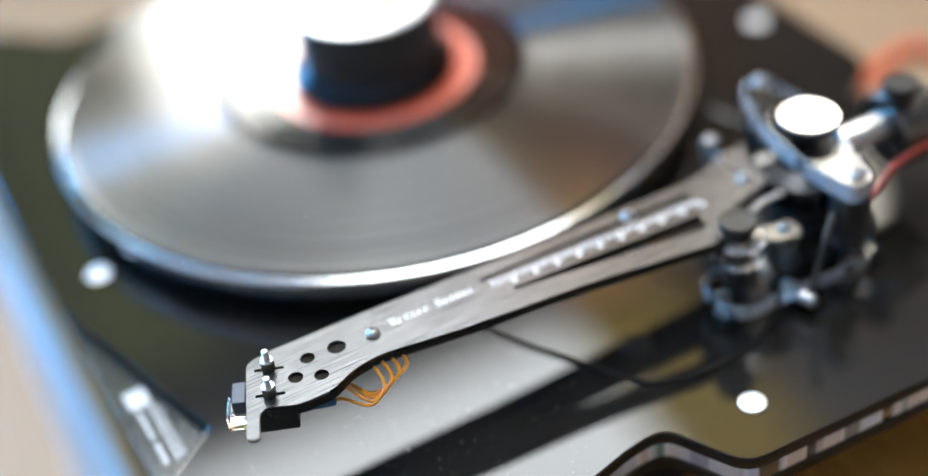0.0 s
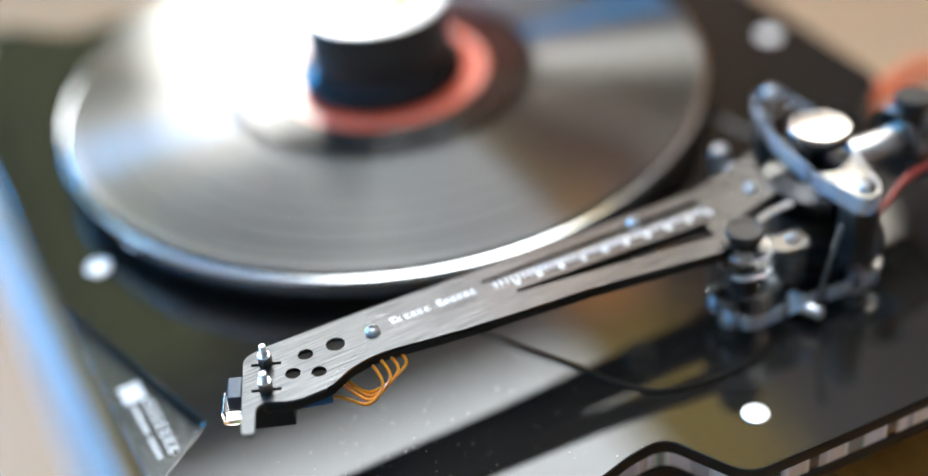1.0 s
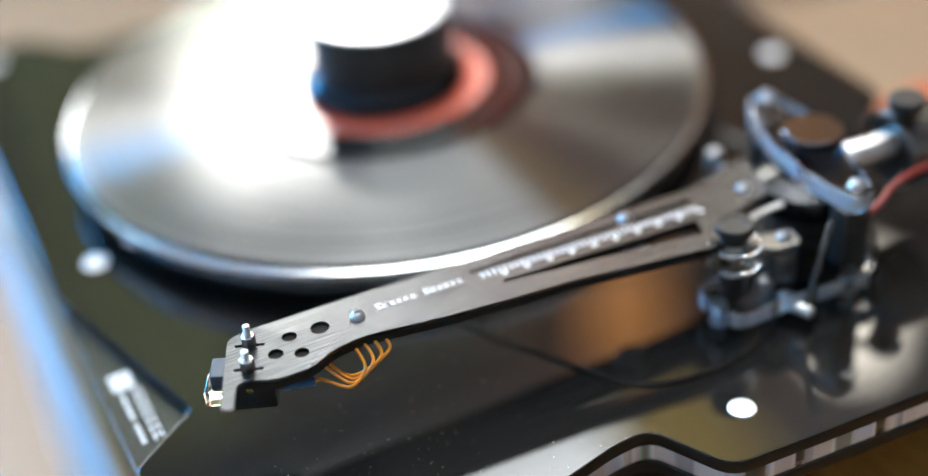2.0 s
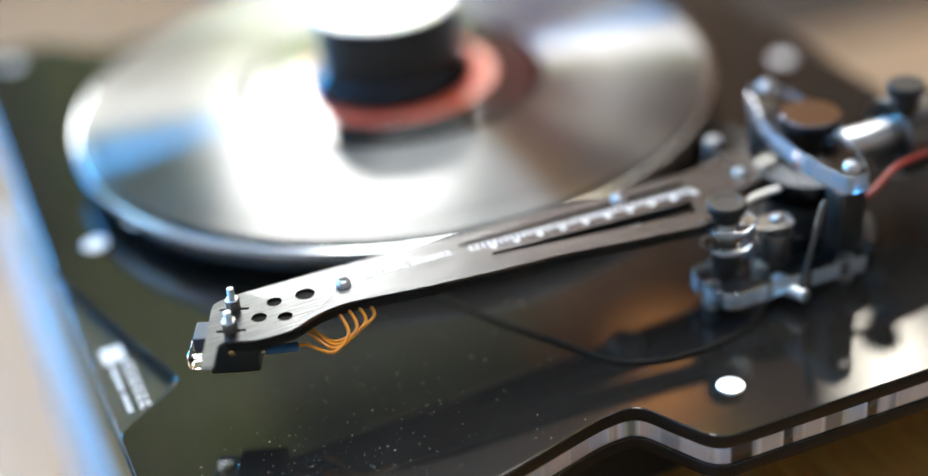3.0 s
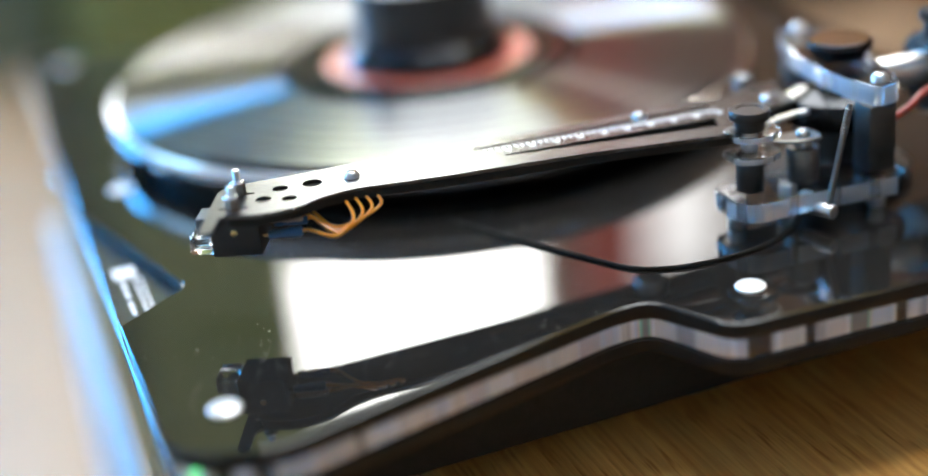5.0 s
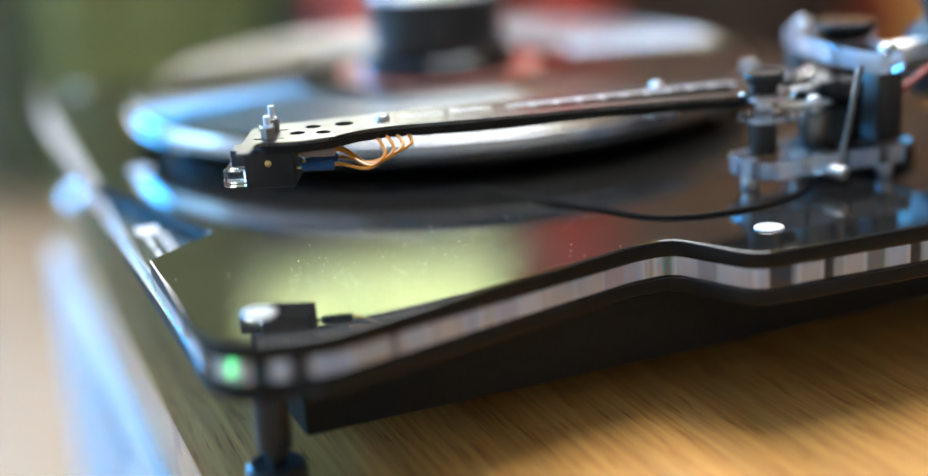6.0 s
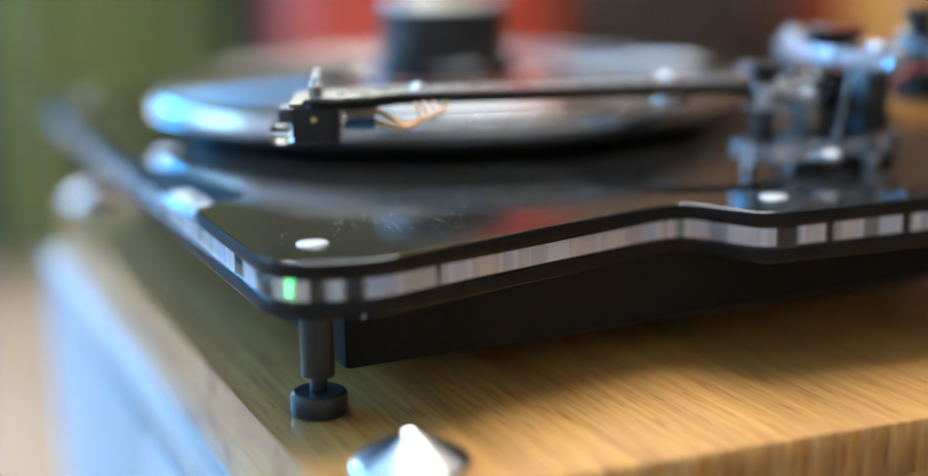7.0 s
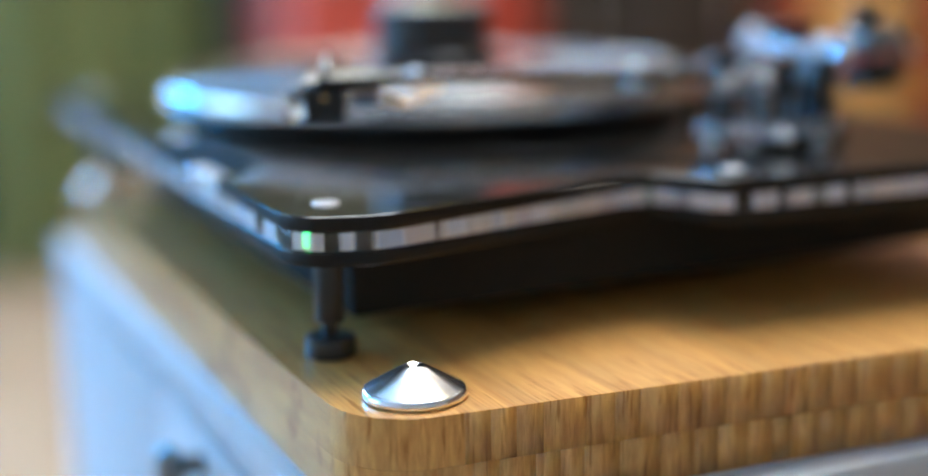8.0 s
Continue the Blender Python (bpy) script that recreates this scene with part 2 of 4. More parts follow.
def box(bm, x0, x1, y0, y1, z0, z1, bevel=0.0, m=None, seg=2):
    mat4 = Matrix.LocRotScale(((x0 + x1) / 2, (y0 + y1) / 2, (z0 + z1) / 2), None, (x1 - x0, y1 - y0, z1 - z0))
    g = bmesh.ops.create_cube(bm, size=1, matrix=mat4)
    if bevel:
        es = list({e for v in g["verts"] for e in v.link_edges})
        bmesh.ops.bevel(bm, geom=es, offset=bevel, segments=seg, affect="EDGES", profile=0.5)
    if m is not None:
        bmesh.ops.transform(bm, matrix=m, verts=bm.verts)
    return bm


def lathe(bm, profile, seg=48, at=(0, 0, 0), axis=None):
    """Turn a profile of (r, z) round z; closes at r = 0."""
    rings = []
    for r, z in profile:
        if r < 1e-7:
            rings.append([bm.verts.new((0, 0, z))])
        else:
            rings.append([bm.verts.new((r * math.cos(2 * math.pi * i / seg), r * math.sin(2 * math.pi * i / seg), z)) for i in range(seg)])
    made = [v for ring in rings for v in ring]
    for a, b in zip(rings, rings[1:]):
        for i in range(seg):
            j = (i + 1) % seg
            if len(a) == 1 and len(b) == 1:
                continue
            if len(a) == 1:
                bm.faces.new((a[0], b[i], b[j]))
            elif len(b) == 1:
                bm.faces.new((a[i], b[0], a[j]))
            else:
                bm.faces.new((a[i], b[i], b[j], a[j]))
    mm = Matrix.Translation(at) @ (axis if axis is not None else Matrix())
    bmesh.ops.transform(bm, matrix=mm, verts=made)
    return bm


def turned(r, z0, z1, b=0.0003, base=0.0):
    """Profile of a closed cylinder with softened rims."""
    return [(0, z0), (r - b, z0), (r - b * 0.3, z0 + b * 0.3), (r, z0 + b), (r, z1 - b), (r - b * 0.3, z1 - b * 0.3), (r - b, z1), (0, z1)]


def rounded(points, radius, steps=6):
    """A polygon whose corners are rounded; radius: one, or one a corner."""
    out, n = [], len(points)
    for i, p in enumerate(points):
        r = radius[i] if isinstance(radius, (list, tuple)) else radius
        p, a, b = Vector(p), Vector(points[i - 1]), Vector(points[(i + 1) % n])
        u, v = (a - p), (b - p)
        r = min(r, u.length * 0.45, v.length * 0.45)
        if r < 1e-6:
            out.append(p)
            continue
        s, e = p + u.normalized() * r, p + v.normalized() * r
        for k in range(steps + 1):
            t = k / steps
            out.append((1 - t) ** 2 * s + 2 * t * (1 - t) * p + t ** 2 * e)
    return out


def slab(bm, outline, z0, z1, bevel=0.0):
    bottom = [bm.verts.new((p[0], p[1], z0)) for p in outline]
    f = bm.faces.new(bottom)
    up = bmesh.ops.extrude_face_region(bm, geom=[f])
    vs = [v for v in up["geom"] if isinstance(v, bmesh.types.BMVert)]
    bmesh.ops.translate(bm, vec=(0, 0, z1 - z0), verts=vs)
    if bevel:
        bm.normal_update()
        es = [e for e in bm.edges if abs(e.verts[0].co.z - e.verts[1].co.z) < 1e-6 and len(e.link_faces) == 2]
        bmesh.ops.bevel(bm, geom=es, offset=bevel, segments=2, affect="EDGES", profile=0.5)
    return bm


def slab_with_holes(bm, outline, holes, z0, z1):
    """A plate with openings cut right through it."""
    loops = [outline, *holes]
    es = []
    for lp in loops:
        vs = [bm.verts.new((p[0], p[1], z1)) for p in lp]
        es += [bm.edges.new((vs[i], vs[(i + 1) % len(vs)])) for i in range(len(vs))]
    bmesh.ops.triangle_fill(bm, use_beauty=True, use_dissolve=False, edges=es)
    up = bmesh.ops.extrude_face_region(bm, geom=list(bm.faces))
    vs = [v for v in up["geom"] if isinstance(v, bmesh.types.BMVert)]
    bmesh.ops.translate(bm, vec=(0, 0, z0 - z1), verts=vs)
    return bm


def circle(x, y, r, n=20, sx=1.0):
    return [(x + r * sx * math.cos(2 * math.pi * i / n), y + r * math.sin(2 * math.pi * i / n)) for i in range(n)]


def tube(bm, points, radius, seg=8, smooth=6):
    """A round cord along a smooth line through the points."""
    ps = [Vector(p) for p in points]
    line = []
    for i in range(len(ps) - 1):
        a, b, c_, d = ps[max(i - 1, 0)], ps[i], ps[i + 1], ps[min(i + 2, len(ps) - 1)]
        for k in range(smooth):
            t = k / smooth
            line.append(0.5 * ((2 * b) + (c_ - a) * t + (2 * a - 5 * b + 4 * c_ - d) * t * t + (3 * b - a - 3 * c_ + d) * t ** 3))
    line.append(ps[-1])
    rings, side = [], None
    for i, p in enumerate(line):
        way = (line[min(i + 1, len(line) - 1)] - line[max(i - 1, 0)]).normalized()
        side = (side - way * side.dot(way)).normalized() if side is not None else way.orthogonal().normalized()
        other = way.cross(side)
        rings.append([bm.verts.new(p + radius * (side * math.cos(2 * math.pi * k / seg) + other * math.sin(2 * math.pi * k / seg))) for k in range(seg)])
    for a, b in zip(rings, rings[1:]):
        for k in range(seg):
            bm.faces.new((a[k], b[k], b[(k + 1) % seg], a[(k + 1) % seg]))
    bm.faces.new(rings[0][::-1])
    bm.faces.new(rings[-1])
    return bm


B = bmesh.new


def clear_part(name, bm, edge, face, parent, label=""):
    """A clear plate with a cut edge and smooth faces."""
    ob = part(name, bm, edge, parent, label)
    ob.data.materials.append(face)
    for q in ob.data.polygons:
        q.material_index = 1 if abs(q.normal.z) > 0.9 else 0
    return ob


# ---------- room ----------


def room_box(name, label, category, material, boxes, kind="structure"):
    bm = B()
    for b in boxes:
        box(bm, *b)
    ob = part(name, bm, material, None, label, 0)
    ob.matrix_basis = ROOM
    return tagged(ob, label, category, "", kind)


def room():
    w = 0.1
    p, q, r, s = ROOF_WINDOW
    room_box("floor", "warm pale oak floor of the room", "floor", FLOORING, [(LEFT - w, RIGHT + w, NEAR - w, FAR + w, FLOOR - 0.1, FLOOR)])
    room_box("ceiling", "plain white painted ceiling", "ceiling", CEILING, [(LEFT - w, p, NEAR - w, FAR + w, CEIL, CEIL + 0.1), (q, RIGHT + w, NEAR - w, FAR + w, CEIL, CEIL + 0.1),
                                                                              (p, q, NEAR - w, r, CEIL, CEIL + 0.1), (p, q, s, FAR + w, CEIL, CEIL + 0.1)])
    a, b, c, d = FAR_WINDOW
    olive = []
    x = LEFT
    for x0, x1, z0, z1 in (BLUE_WINDOW, WHITE_WINDOW, FAR_WINDOW):
        olive += [(x, x0, FAR, FAR + w, FLOOR, CEIL), (x0, x1, FAR, FAR + w, FLOOR, z0), (x0, x1, FAR, FAR + w, z1, CEIL)]
        x = x1
    olive.append((x, 1.0, FAR, FAR + w, FLOOR, CEIL))
    x0, x1, z0, z1 = SMALL_WINDOW
    brown = [(1.0, x0, FAR, FAR + w, FLOOR, CEIL), (x0, x1, FAR, FAR + w, FLOOR, z0), (x0, x1, FAR, FAR + w, z1, CEIL), (x1, RIGHT, FAR, FAR + w, FLOOR, CEIL)]
    room_box("wall_far", "dull olive green painted wall with windows", "wall", WALL, olive)
    room_box("wall_far_brown", "warm brown painted stretch of wall with a small window", "wall", BROWN_WALL, brown)
    e, f, g, h = SIDE_WINDOW
    room_box("wall_side", "pale painted wall with a broad window", "wall", CEILING,
             [(LEFT - w, LEFT, NEAR, e, FLOOR, CEIL), (LEFT - w, LEFT, f, FAR, FLOOR, CEIL), (LEFT - w, LEFT, e, f, FLOOR, g), (LEFT - w, LEFT, e, f, h, CEIL)])
    room_box("wall_right", "warm brown painted wall", "wall", BROWN_WALL, [(RIGHT, RIGHT + w, NEAR, FAR, FLOOR, CEIL)])
    room_box("wall_near", "plain beige painted wall closing the room", "wall", BEIGE_WALL, [(LEFT, RIGHT, NEAR - w, NEAR, FLOOR, CEIL)])
    # daylight behind the panes
    room_box("backdrop", "bright overcast daylight outside the window", "sky", DAYLIGHT, [(a - 0.08, b + 0.3, FAR + 0.35, FAR + 0.37, c - 0.3, d + 0.3)])
    for nm, lab, material, (x0, x1, z0, z1) in (("backdrop_blue", "deep blue sky outside the broad window", BLUE_DAY, BLUE_WINDOW), ("backdrop_white", "pale bright sky outside the low window", WHITE_DAY, WHITE_WINDOW),
                                                ("backdrop_small", "pale sky outside the small window", SMALL_DAY, SMALL_WINDOW)):
        room_box(nm, lab, "sky", material, [(x0 - 0.02, x1 + 0.02, FAR + 0.13, FAR + 0.15, z0 - 0.05, z1 + 0.05)])
    room_box("backdrop_side", "blue evening sky outside the side window", "sky", SIDE_DAY, [(LEFT - 0.42, LEFT - 0.4, e - 0.3, f + 0.3, g - 0.3, h + 0.3)])
    room_box("backdrop_roof", "pale overcast sky above the roof window", "sky", ROOF_SKY, [(p - 0.3, q + 0.3, r - 0.3, s + 0.3, CEIL + 0.35, CEIL + 0.37)])
    roof = tagged(thing("window_3", "white framed roof window to a pale sky", "window", at=ROOM), kind="structure")
    bm = B()
    for u in ((p, p + 0.03, r, s), (q - 0.03, q, r, s), (p + 0.03, q - 0.03, r, r + 0.03), (p + 0.03, q - 0.03, s - 0.03, s)):
        box(bm, *u, CEIL + 0.02, CEIL + 0.07, 0.003)
    part("window_frame", bm, FRAME, roof)
    part("roller_blind", box(B(), 1.13, q - 0.031, r + 0.031, s - 0.031, CEIL + 0.03, CEIL + 0.033), BLIND, roof, "olive translucent blind drawn over part of the roof window")
    # windows
    for nm, lab, a, b, c, d in (("window_1", "white framed window with bright daylight behind it", *FAR_WINDOW), ("window_4", "white framed window to a deep blue sky", *BLUE_WINDOW),
                                ("window_5", "white framed low window to a pale sky", *WHITE_WINDOW), ("window_6", "small white framed window to a pale sky", *SMALL_WINDOW)):
        win = tagged(thing(nm, lab, "window", at=ROOM), kind="structure")
        t = 0.025
        bm = B()
        for q in ((a, a + t, FAR + 0.02, FAR + 0.07, c, d), (b - t, b, FAR + 0.02, FAR + 0.07, c, d), (a + t, b - t, FAR + 0.02, FAR + 0.07, c, c + t), (a + t, b - t, FAR + 0.02, FAR + 0.07, d - t, d)):
            box(bm, *q, 0.003)
        part("window_frame", bm, FRAME, win)
        part("window_sill", box(B(), a - 0.03, b + 0.03, FAR - 0.09, FAR - 0.002, c - 0.03, c, 0.004), FRAME, win)
    win = tagged(thing("window_2", "broad white framed window to the blue sky", "window", at=ROOM), kind="structure")
    bm = B()
    t = 0.03
    for q in ((e, e + t), (f - t, f), ((e + f) / 2 - t / 2, (e + f) / 2 + t / 2)):
        box(bm, LEFT - 0.07, LEFT - 0.02, *q, g, h, 0.003)
    for q in ((g, g + t), (h - t, h)):
        for s0, s1 in ((e + t, (e + f) / 2 - t / 2), ((e + f) / 2 + t / 2, f - t)):
            box(bm, LEFT - 0.07, LEFT - 0.02, s0, s1, *q, 0.003)
    part("window_frame", bm, FRAME, win)
    part("window_sill", box(B(), LEFT + 0.002, LEFT + 0.1, e - 0.03, f + 0.03, g - 0.03, g, 0.004), FRAME, win)


def curtain(name, label, material, x0, x1, y, z0, z1, waves, depth, thick=0.004):
    bm = B()
    n = int(waves * 14)
    lines = []
    for s in (0, 1):
        for z in (z0, (z0 + z1) / 2, z1):
            row = []
            for i in range(n + 1):
                u = i / n
                k = depth * (0.75 if z == z1 else 1.0)
                row.append(bm.verts.new((x0 + (x1 - x0) * u, y + s * thick + k * math.sin(u * waves * 2 * math.pi + 0.6 * math.sin(7 * u)), z)))
            lines.append(row)
    for a, b in ((0, 1), (1, 2), (3, 4), (4, 5), (2, 5), (0, 3)):
        for i in range(n):
            bm.faces.new((lines[a][i], lines[a][i + 1], lines[b][i + 1], lines[b][i]))
    ob = thing(name, label, "curtain", at=ROOM)
    part("cloth", bm, material, ob)
    rod = B()
    lathe(rod, turned(0.009, x0 - 0.06, x1 + 0.06, 0.002), 16, (0, y, z1 + 0.012), Euler((0, radians(90), 0)).to_matrix().to_4x4())
    part("curtain_rod", rod, DARK_WOOD, ob)
    return ob


def furniture():
    def cupboard(name, label, category, material, x0, x1, y0, y1, z1, doors):
        ob = thing(name, label, category, at=ROOM @ pose(0, 0, FLOOR))
        top = z1 - FLOOR
        part("body", box(B(), x0, x1, y0 + 0.022, y1, 0.06, top - 0.02, 0.004), material, ob)
        part("top", box(B(), x0 - 0.01, x1 + 0.01, y0 - 0.01, y1, top - 0.019, top, 0.004), material, ob)
        part("plinth_board", box(B(), x0 + 0.02, x1 - 0.02, y0 + 0.04, y1 - 0.02, 0, 0.059), material, ob)
        wdt = (x1 - x0) / doors
        for i in range(doors):
            dr = part("door", box(B(), x0 + i * wdt + 0.004, x0 + (i + 1) * wdt - 0.004, y0, y0 + 0.02, 0.07, top - 0.03, 0.004), material, ob)
            part("handle", box(B(), x0 + (i + 0.85) * wdt - 0.005, x0 + (i + 0.85) * wdt + 0.005, y0 - 0.02, y0 - 0.001, top * 0.5, top * 0.5 + 0.1, 0.003), STEEL, dr)
        return ob
    cupboard("sideboard", "dark stained wooden sideboard along the far wall", "sideboard", DARK_WOOD, 0.36, 1.46, 2.1, 2.5, 0.42, 3)
    ob = thing("storage_box", "deep red lacquered storage box on the floor", "box", at=ROOM @ pose(0.44, 1.85, FLOOR))
    part("body", box(B(), -0.09, 0.10, -0.15, 0.15, 0, 0.58, 0.006), RED_WOOD, ob)
    part("lid", box(B(), -0.094, 0.104, -0.154, 0.154, 0.581, 0.62, 0.006), RED_WOOD, ob)
    ob = thing("folding_screen", "narrow red lacquered screen leaning by the sideboard", "screen", at=ROOM @ pose(0.80, 1.98, FLOOR))
    part("panel", box(B(), -0.085, 0.085, -0.012, 0.012, 0.03, 1.75, 0.004), RED_WOOD, ob)
    part("foot", box(B(), -0.055, 0.055, -0.08, 0.08, 0, 0.029, 0.004), RED_WOOD, ob)
    ob = thing("loudspeaker", "orange veneered loudspeaker standing on the floor", "loudspeaker", at=ROOM @ pose(1.52, 1.80, FLOOR))
    part("cabinet", box(B(), -0.055, 0.055, -0.12, 0.12, 0.02, 0.74, 0.008), ORANGE_WOOD, ob)
    for z in (0.3, 0.52):
        part("driver", lathe(B(), [(0, -0.004), (0.012, -0.006), (0.03, 0.002), (0.036, 0.006), (0.042, 0.004), (0.042, 0)], 32, (0, -0.1215, z), Euler((radians(90), 0, 0)).to_matrix().to_4x4()), SATIN, ob)
    part("base", box(B(), -0.07, 0.07, -0.14, 0.14, 0, 0.019, 0.003), SATIN, ob)
    ob = thing("sofa", "red upholstered sofa by the far wall", "sofa", at=ROOM @ pose(1.86, 2.05, FLOOR))
    part("base", box(B(), -0.2, 1.06, -0.3, 0.2, 0.12, 0.26, 0.03, None, 4), RED_WOOD, ob)
    for sx in (-0.155, 0.432):
        part("seat_cushion", box(B(), sx, sx + 0.58, -0.31, 0.13, 0.262, 0.43, 0.05, None, 4), RED_WOOD, ob)
        part("back_cushion", box(B(), sx, sx + 0.58, 0.135, 0.295, 0.30, 0.87, 0.05, None, 4), RED_WOOD, ob)
    for sx in (-0.24, 1.02):
        part("armrest", box(B(), sx, sx + 0.08, -0.3, 0.29, 0.12, 0.58, 0.03, None, 4), RED_WOOD, ob)
    for sx in (-0.17, 1.03):
        for sy in (-0.25, 0.22):
            part("leg", lathe(B(), turned(0.02, 0, 0.13, 0.003), 16, (sx, sy, 0)), DARK_WOOD, ob)
    rug = part("rug", box(B(), 0.72, 2.5, 1.30, 1.69, 0, 0.009, 0.003), RUG)
    rug.matrix_basis = ROOM @ pose(0, 0, FLOOR)
    tagged(rug, "dark brown woven rug on the pale floor", "rug")
    # pendant lamps
    for label, glowing, x, y, z, k in (("warm white paper lantern hung from the ceiling", LAMP_GLOW, 1.35, 1.5, 1.52, 1.0), ("orange paper lantern hung close under the ceiling", ORANGE_GLOW, 1.23, 2.28, 2.02, 1.3)):
        ob = thing("pendant_lamp", label, "lamp", "paper lanterns", ROOM @ pose(x, y, z))
        prof = [(0, -0.102 * k), (0.045 * k, -0.102 * k)]
        for i in range(5):
            h = -0.097 + i * 0.038
            prof += [(0.072 * k, h * k), (0.080 * k, (h + 0.012) * k), (0.080 * k, (h + 0.024) * k), (0.072 * k, (h + 0.036) * k)]
        part("shade", lathe(B(), prof + [(0.045 * k, 0.095 * k), (0, 0.095 * k)], 32), glowing, ob, "glowing ribbed paper shade")
        part("cable", lathe(B(), turned(0.004, 0.096 * k, CEIL - z, 0.001), 10), SATIN, ob)


room()
curtain("curtain", "olive green curtain reaching from the window to the floor", CURTAIN, -0.14, 0.34, 2.38, FLOOR + 0.02, 0.70, 4, 0.085)
curtain("curtain", "narrow olive green curtain between two windows", CURTAIN, -0.14, 0.25, 2.50, 0.73, 2.15, 3, 0.02)
curtain("curtain", "olive green curtain above the low windows", CURTAIN, -1.5, -0.16, 2.48, 1.36, 2.15, 8, 0.03)
curtain("curtain", "thin pale green half curtain across the lower window", SHEER, 0.24, 0.84, 2.52, 0.86, 1.12, 7, 0.012, 0.002)
furniture()


# ---------- cabinet and board ----------
TOP, UNDER = 0.0, -0.0365                   # the board's upper and lower face
PLINTH = 0.0593                             # the plinth's upper face


def near_edge(x):
    """y of the board's near edge, with its rounded corner."""
    r = 0.028
    line = -0.3315 - 0.082 * (x + 0.18)
    u = x + 0.180
    return line + (r - math.sqrt(max(r * r - (r - u) ** 2, 0)) if u < r else 0)


def far_edge(x):
    r, u = 0.028, x + 0.180
    return 0.196 - (r - math.sqrt(max(r * r - (r - u) ** 2, 0)) if u < r else 0)


def cabinet():
    ob = thing("media_cabinet", "white lacquered low cabinet under the bamboo board", "cabinet", at=pose(0, 0, FLOOR))
    h = UNDER - FLOOR
    part("body", box(B(), -0.171, 0.245, -0.35, 0.20, 0.03, h - 0.019, 0.003), PAINT, ob)
    part("top", box(B(), -0.187, 0.250, -0.362, 0.205, h - 0.018, h, 0.004), PAINT, ob, "pale lacquered top with rounded edges")
    part("base", box(B(), -0.15, 0.23, -0.33, 0.18, 0, 0.029), SATIN, ob)
    for y0, y1, ky in ((-0.348, -0.077, -0.1600), (-0.073, 0.198, None)):
        d = part("door", box(B(), -0.188, -0.172, y0, y1, 0.035, h - 0.022, 0.002), PAINT, ob)
        if ky is None:
            continue
        part("knob", lathe(B(), [(0, 0), (0.005, 0), (0.005, 0.008), (0.010, 0.012), (0.011, 0.016), (0.008, 0.02), (0, 0.021)], 24, (-0.1882, ky, h - 0.034), Euler((0, radians(-90), 0)).to_matrix().to_4x4()), GUN, d, "dark metal knob")


def cone(x, y, group="cones on the board"):
    ob = thing("isolation_cone", "polished chrome cone with a dimple on the bamboo board", "cone", group, pose(x, y, TOP))
    part("base_ring", lathe(B(), [(0, 0.0), (0.0176, 0.0), (0.0183, 0.0005), (0.0186, 0.0014), (0.0184, 0.0026), (0.0177, 0.0035), (0.0172, 0.0037), (0, 0.0037)], 64), CHROME, ob)
    part("cone_body", lathe(B(), [(0, 0.0036), (0.0171, 0.0038), (0.0044, 0.0112), (0.0038, 0.0114), (0.0032, 0.0112), (0.0010, 0.0098), (0, 0.0097)], 64), CHROME, ob)
    return ob


# ---------- turntable ----------
SIDE = [(-0.180, -0.262), (-0.172, -0.2745), (-0.148, -0.2815), (-0.127, -0.2765), (-0.0290, -0.2545), (-0.0155, -0.2545), (-0.0010, -0.2845), (0.085, -0.290), (0.188, -0.295)]
SIDE_R = [0.012, 0.012, 0.02, 0.03, 0.012, 0.010, 0.008, 0.0, 0.01]
BACK = [(0.188, -0.150), (0.180, -0.134), (0.2045, -0.119), (0.2075, -0.110), (0.2115, 0.0), (0.207, 0.196)]
BACK_R = [0.004, 0.003, 0.003, 0.002, 0.0, 0.012]
LEFTS = [(0.02, 0.208), (-0.012, 0.176), (-0.1105, 0.1715), (-0.136, 0.2035), (-0.172, 0.2045), (-0.180, 0.197)]
LEFTS_R = [0.008, 0.01, 0.012, 0.012, 0.008, 0.006]
NOTCH = [(-0.180, -0.052), (-0.1525, -0.1545), (-0.180, -0.1755)]
NOTCH_R = [0.003, 0.006, 0.002]
DOTS = [(-0.1593, -0.0395), (0.1901, -0.0544), (0.0184, -0.2625), (-0.1590, -0.2507), (-0.1588, 0.1842), (0.17, 0.165)]


def grow(points, d):
    """The outline moved inwards by d."""
    out, n = [], len(points)
    for i in range(n):
        a, b = Vector(points[i - 1]), Vector(points[(i + 1) % n])
        t = (b - a).normalized()
        p = Vector(points[i])
        out.append((p.x - t.y * d, p.y + t.x * d))
    return out


def black_plate(name, bm, face, parent, label, smooth, edge):
    """A glossy plate whose sawn edge is matt."""
    ob = part(name, bm, face, parent, label, smooth)
    ob.data.materials.append(edge)
    for q in ob.data.polygons:
        q.material_index = 1 if abs(q.normal.z) < 0.3 else 0
    return ob


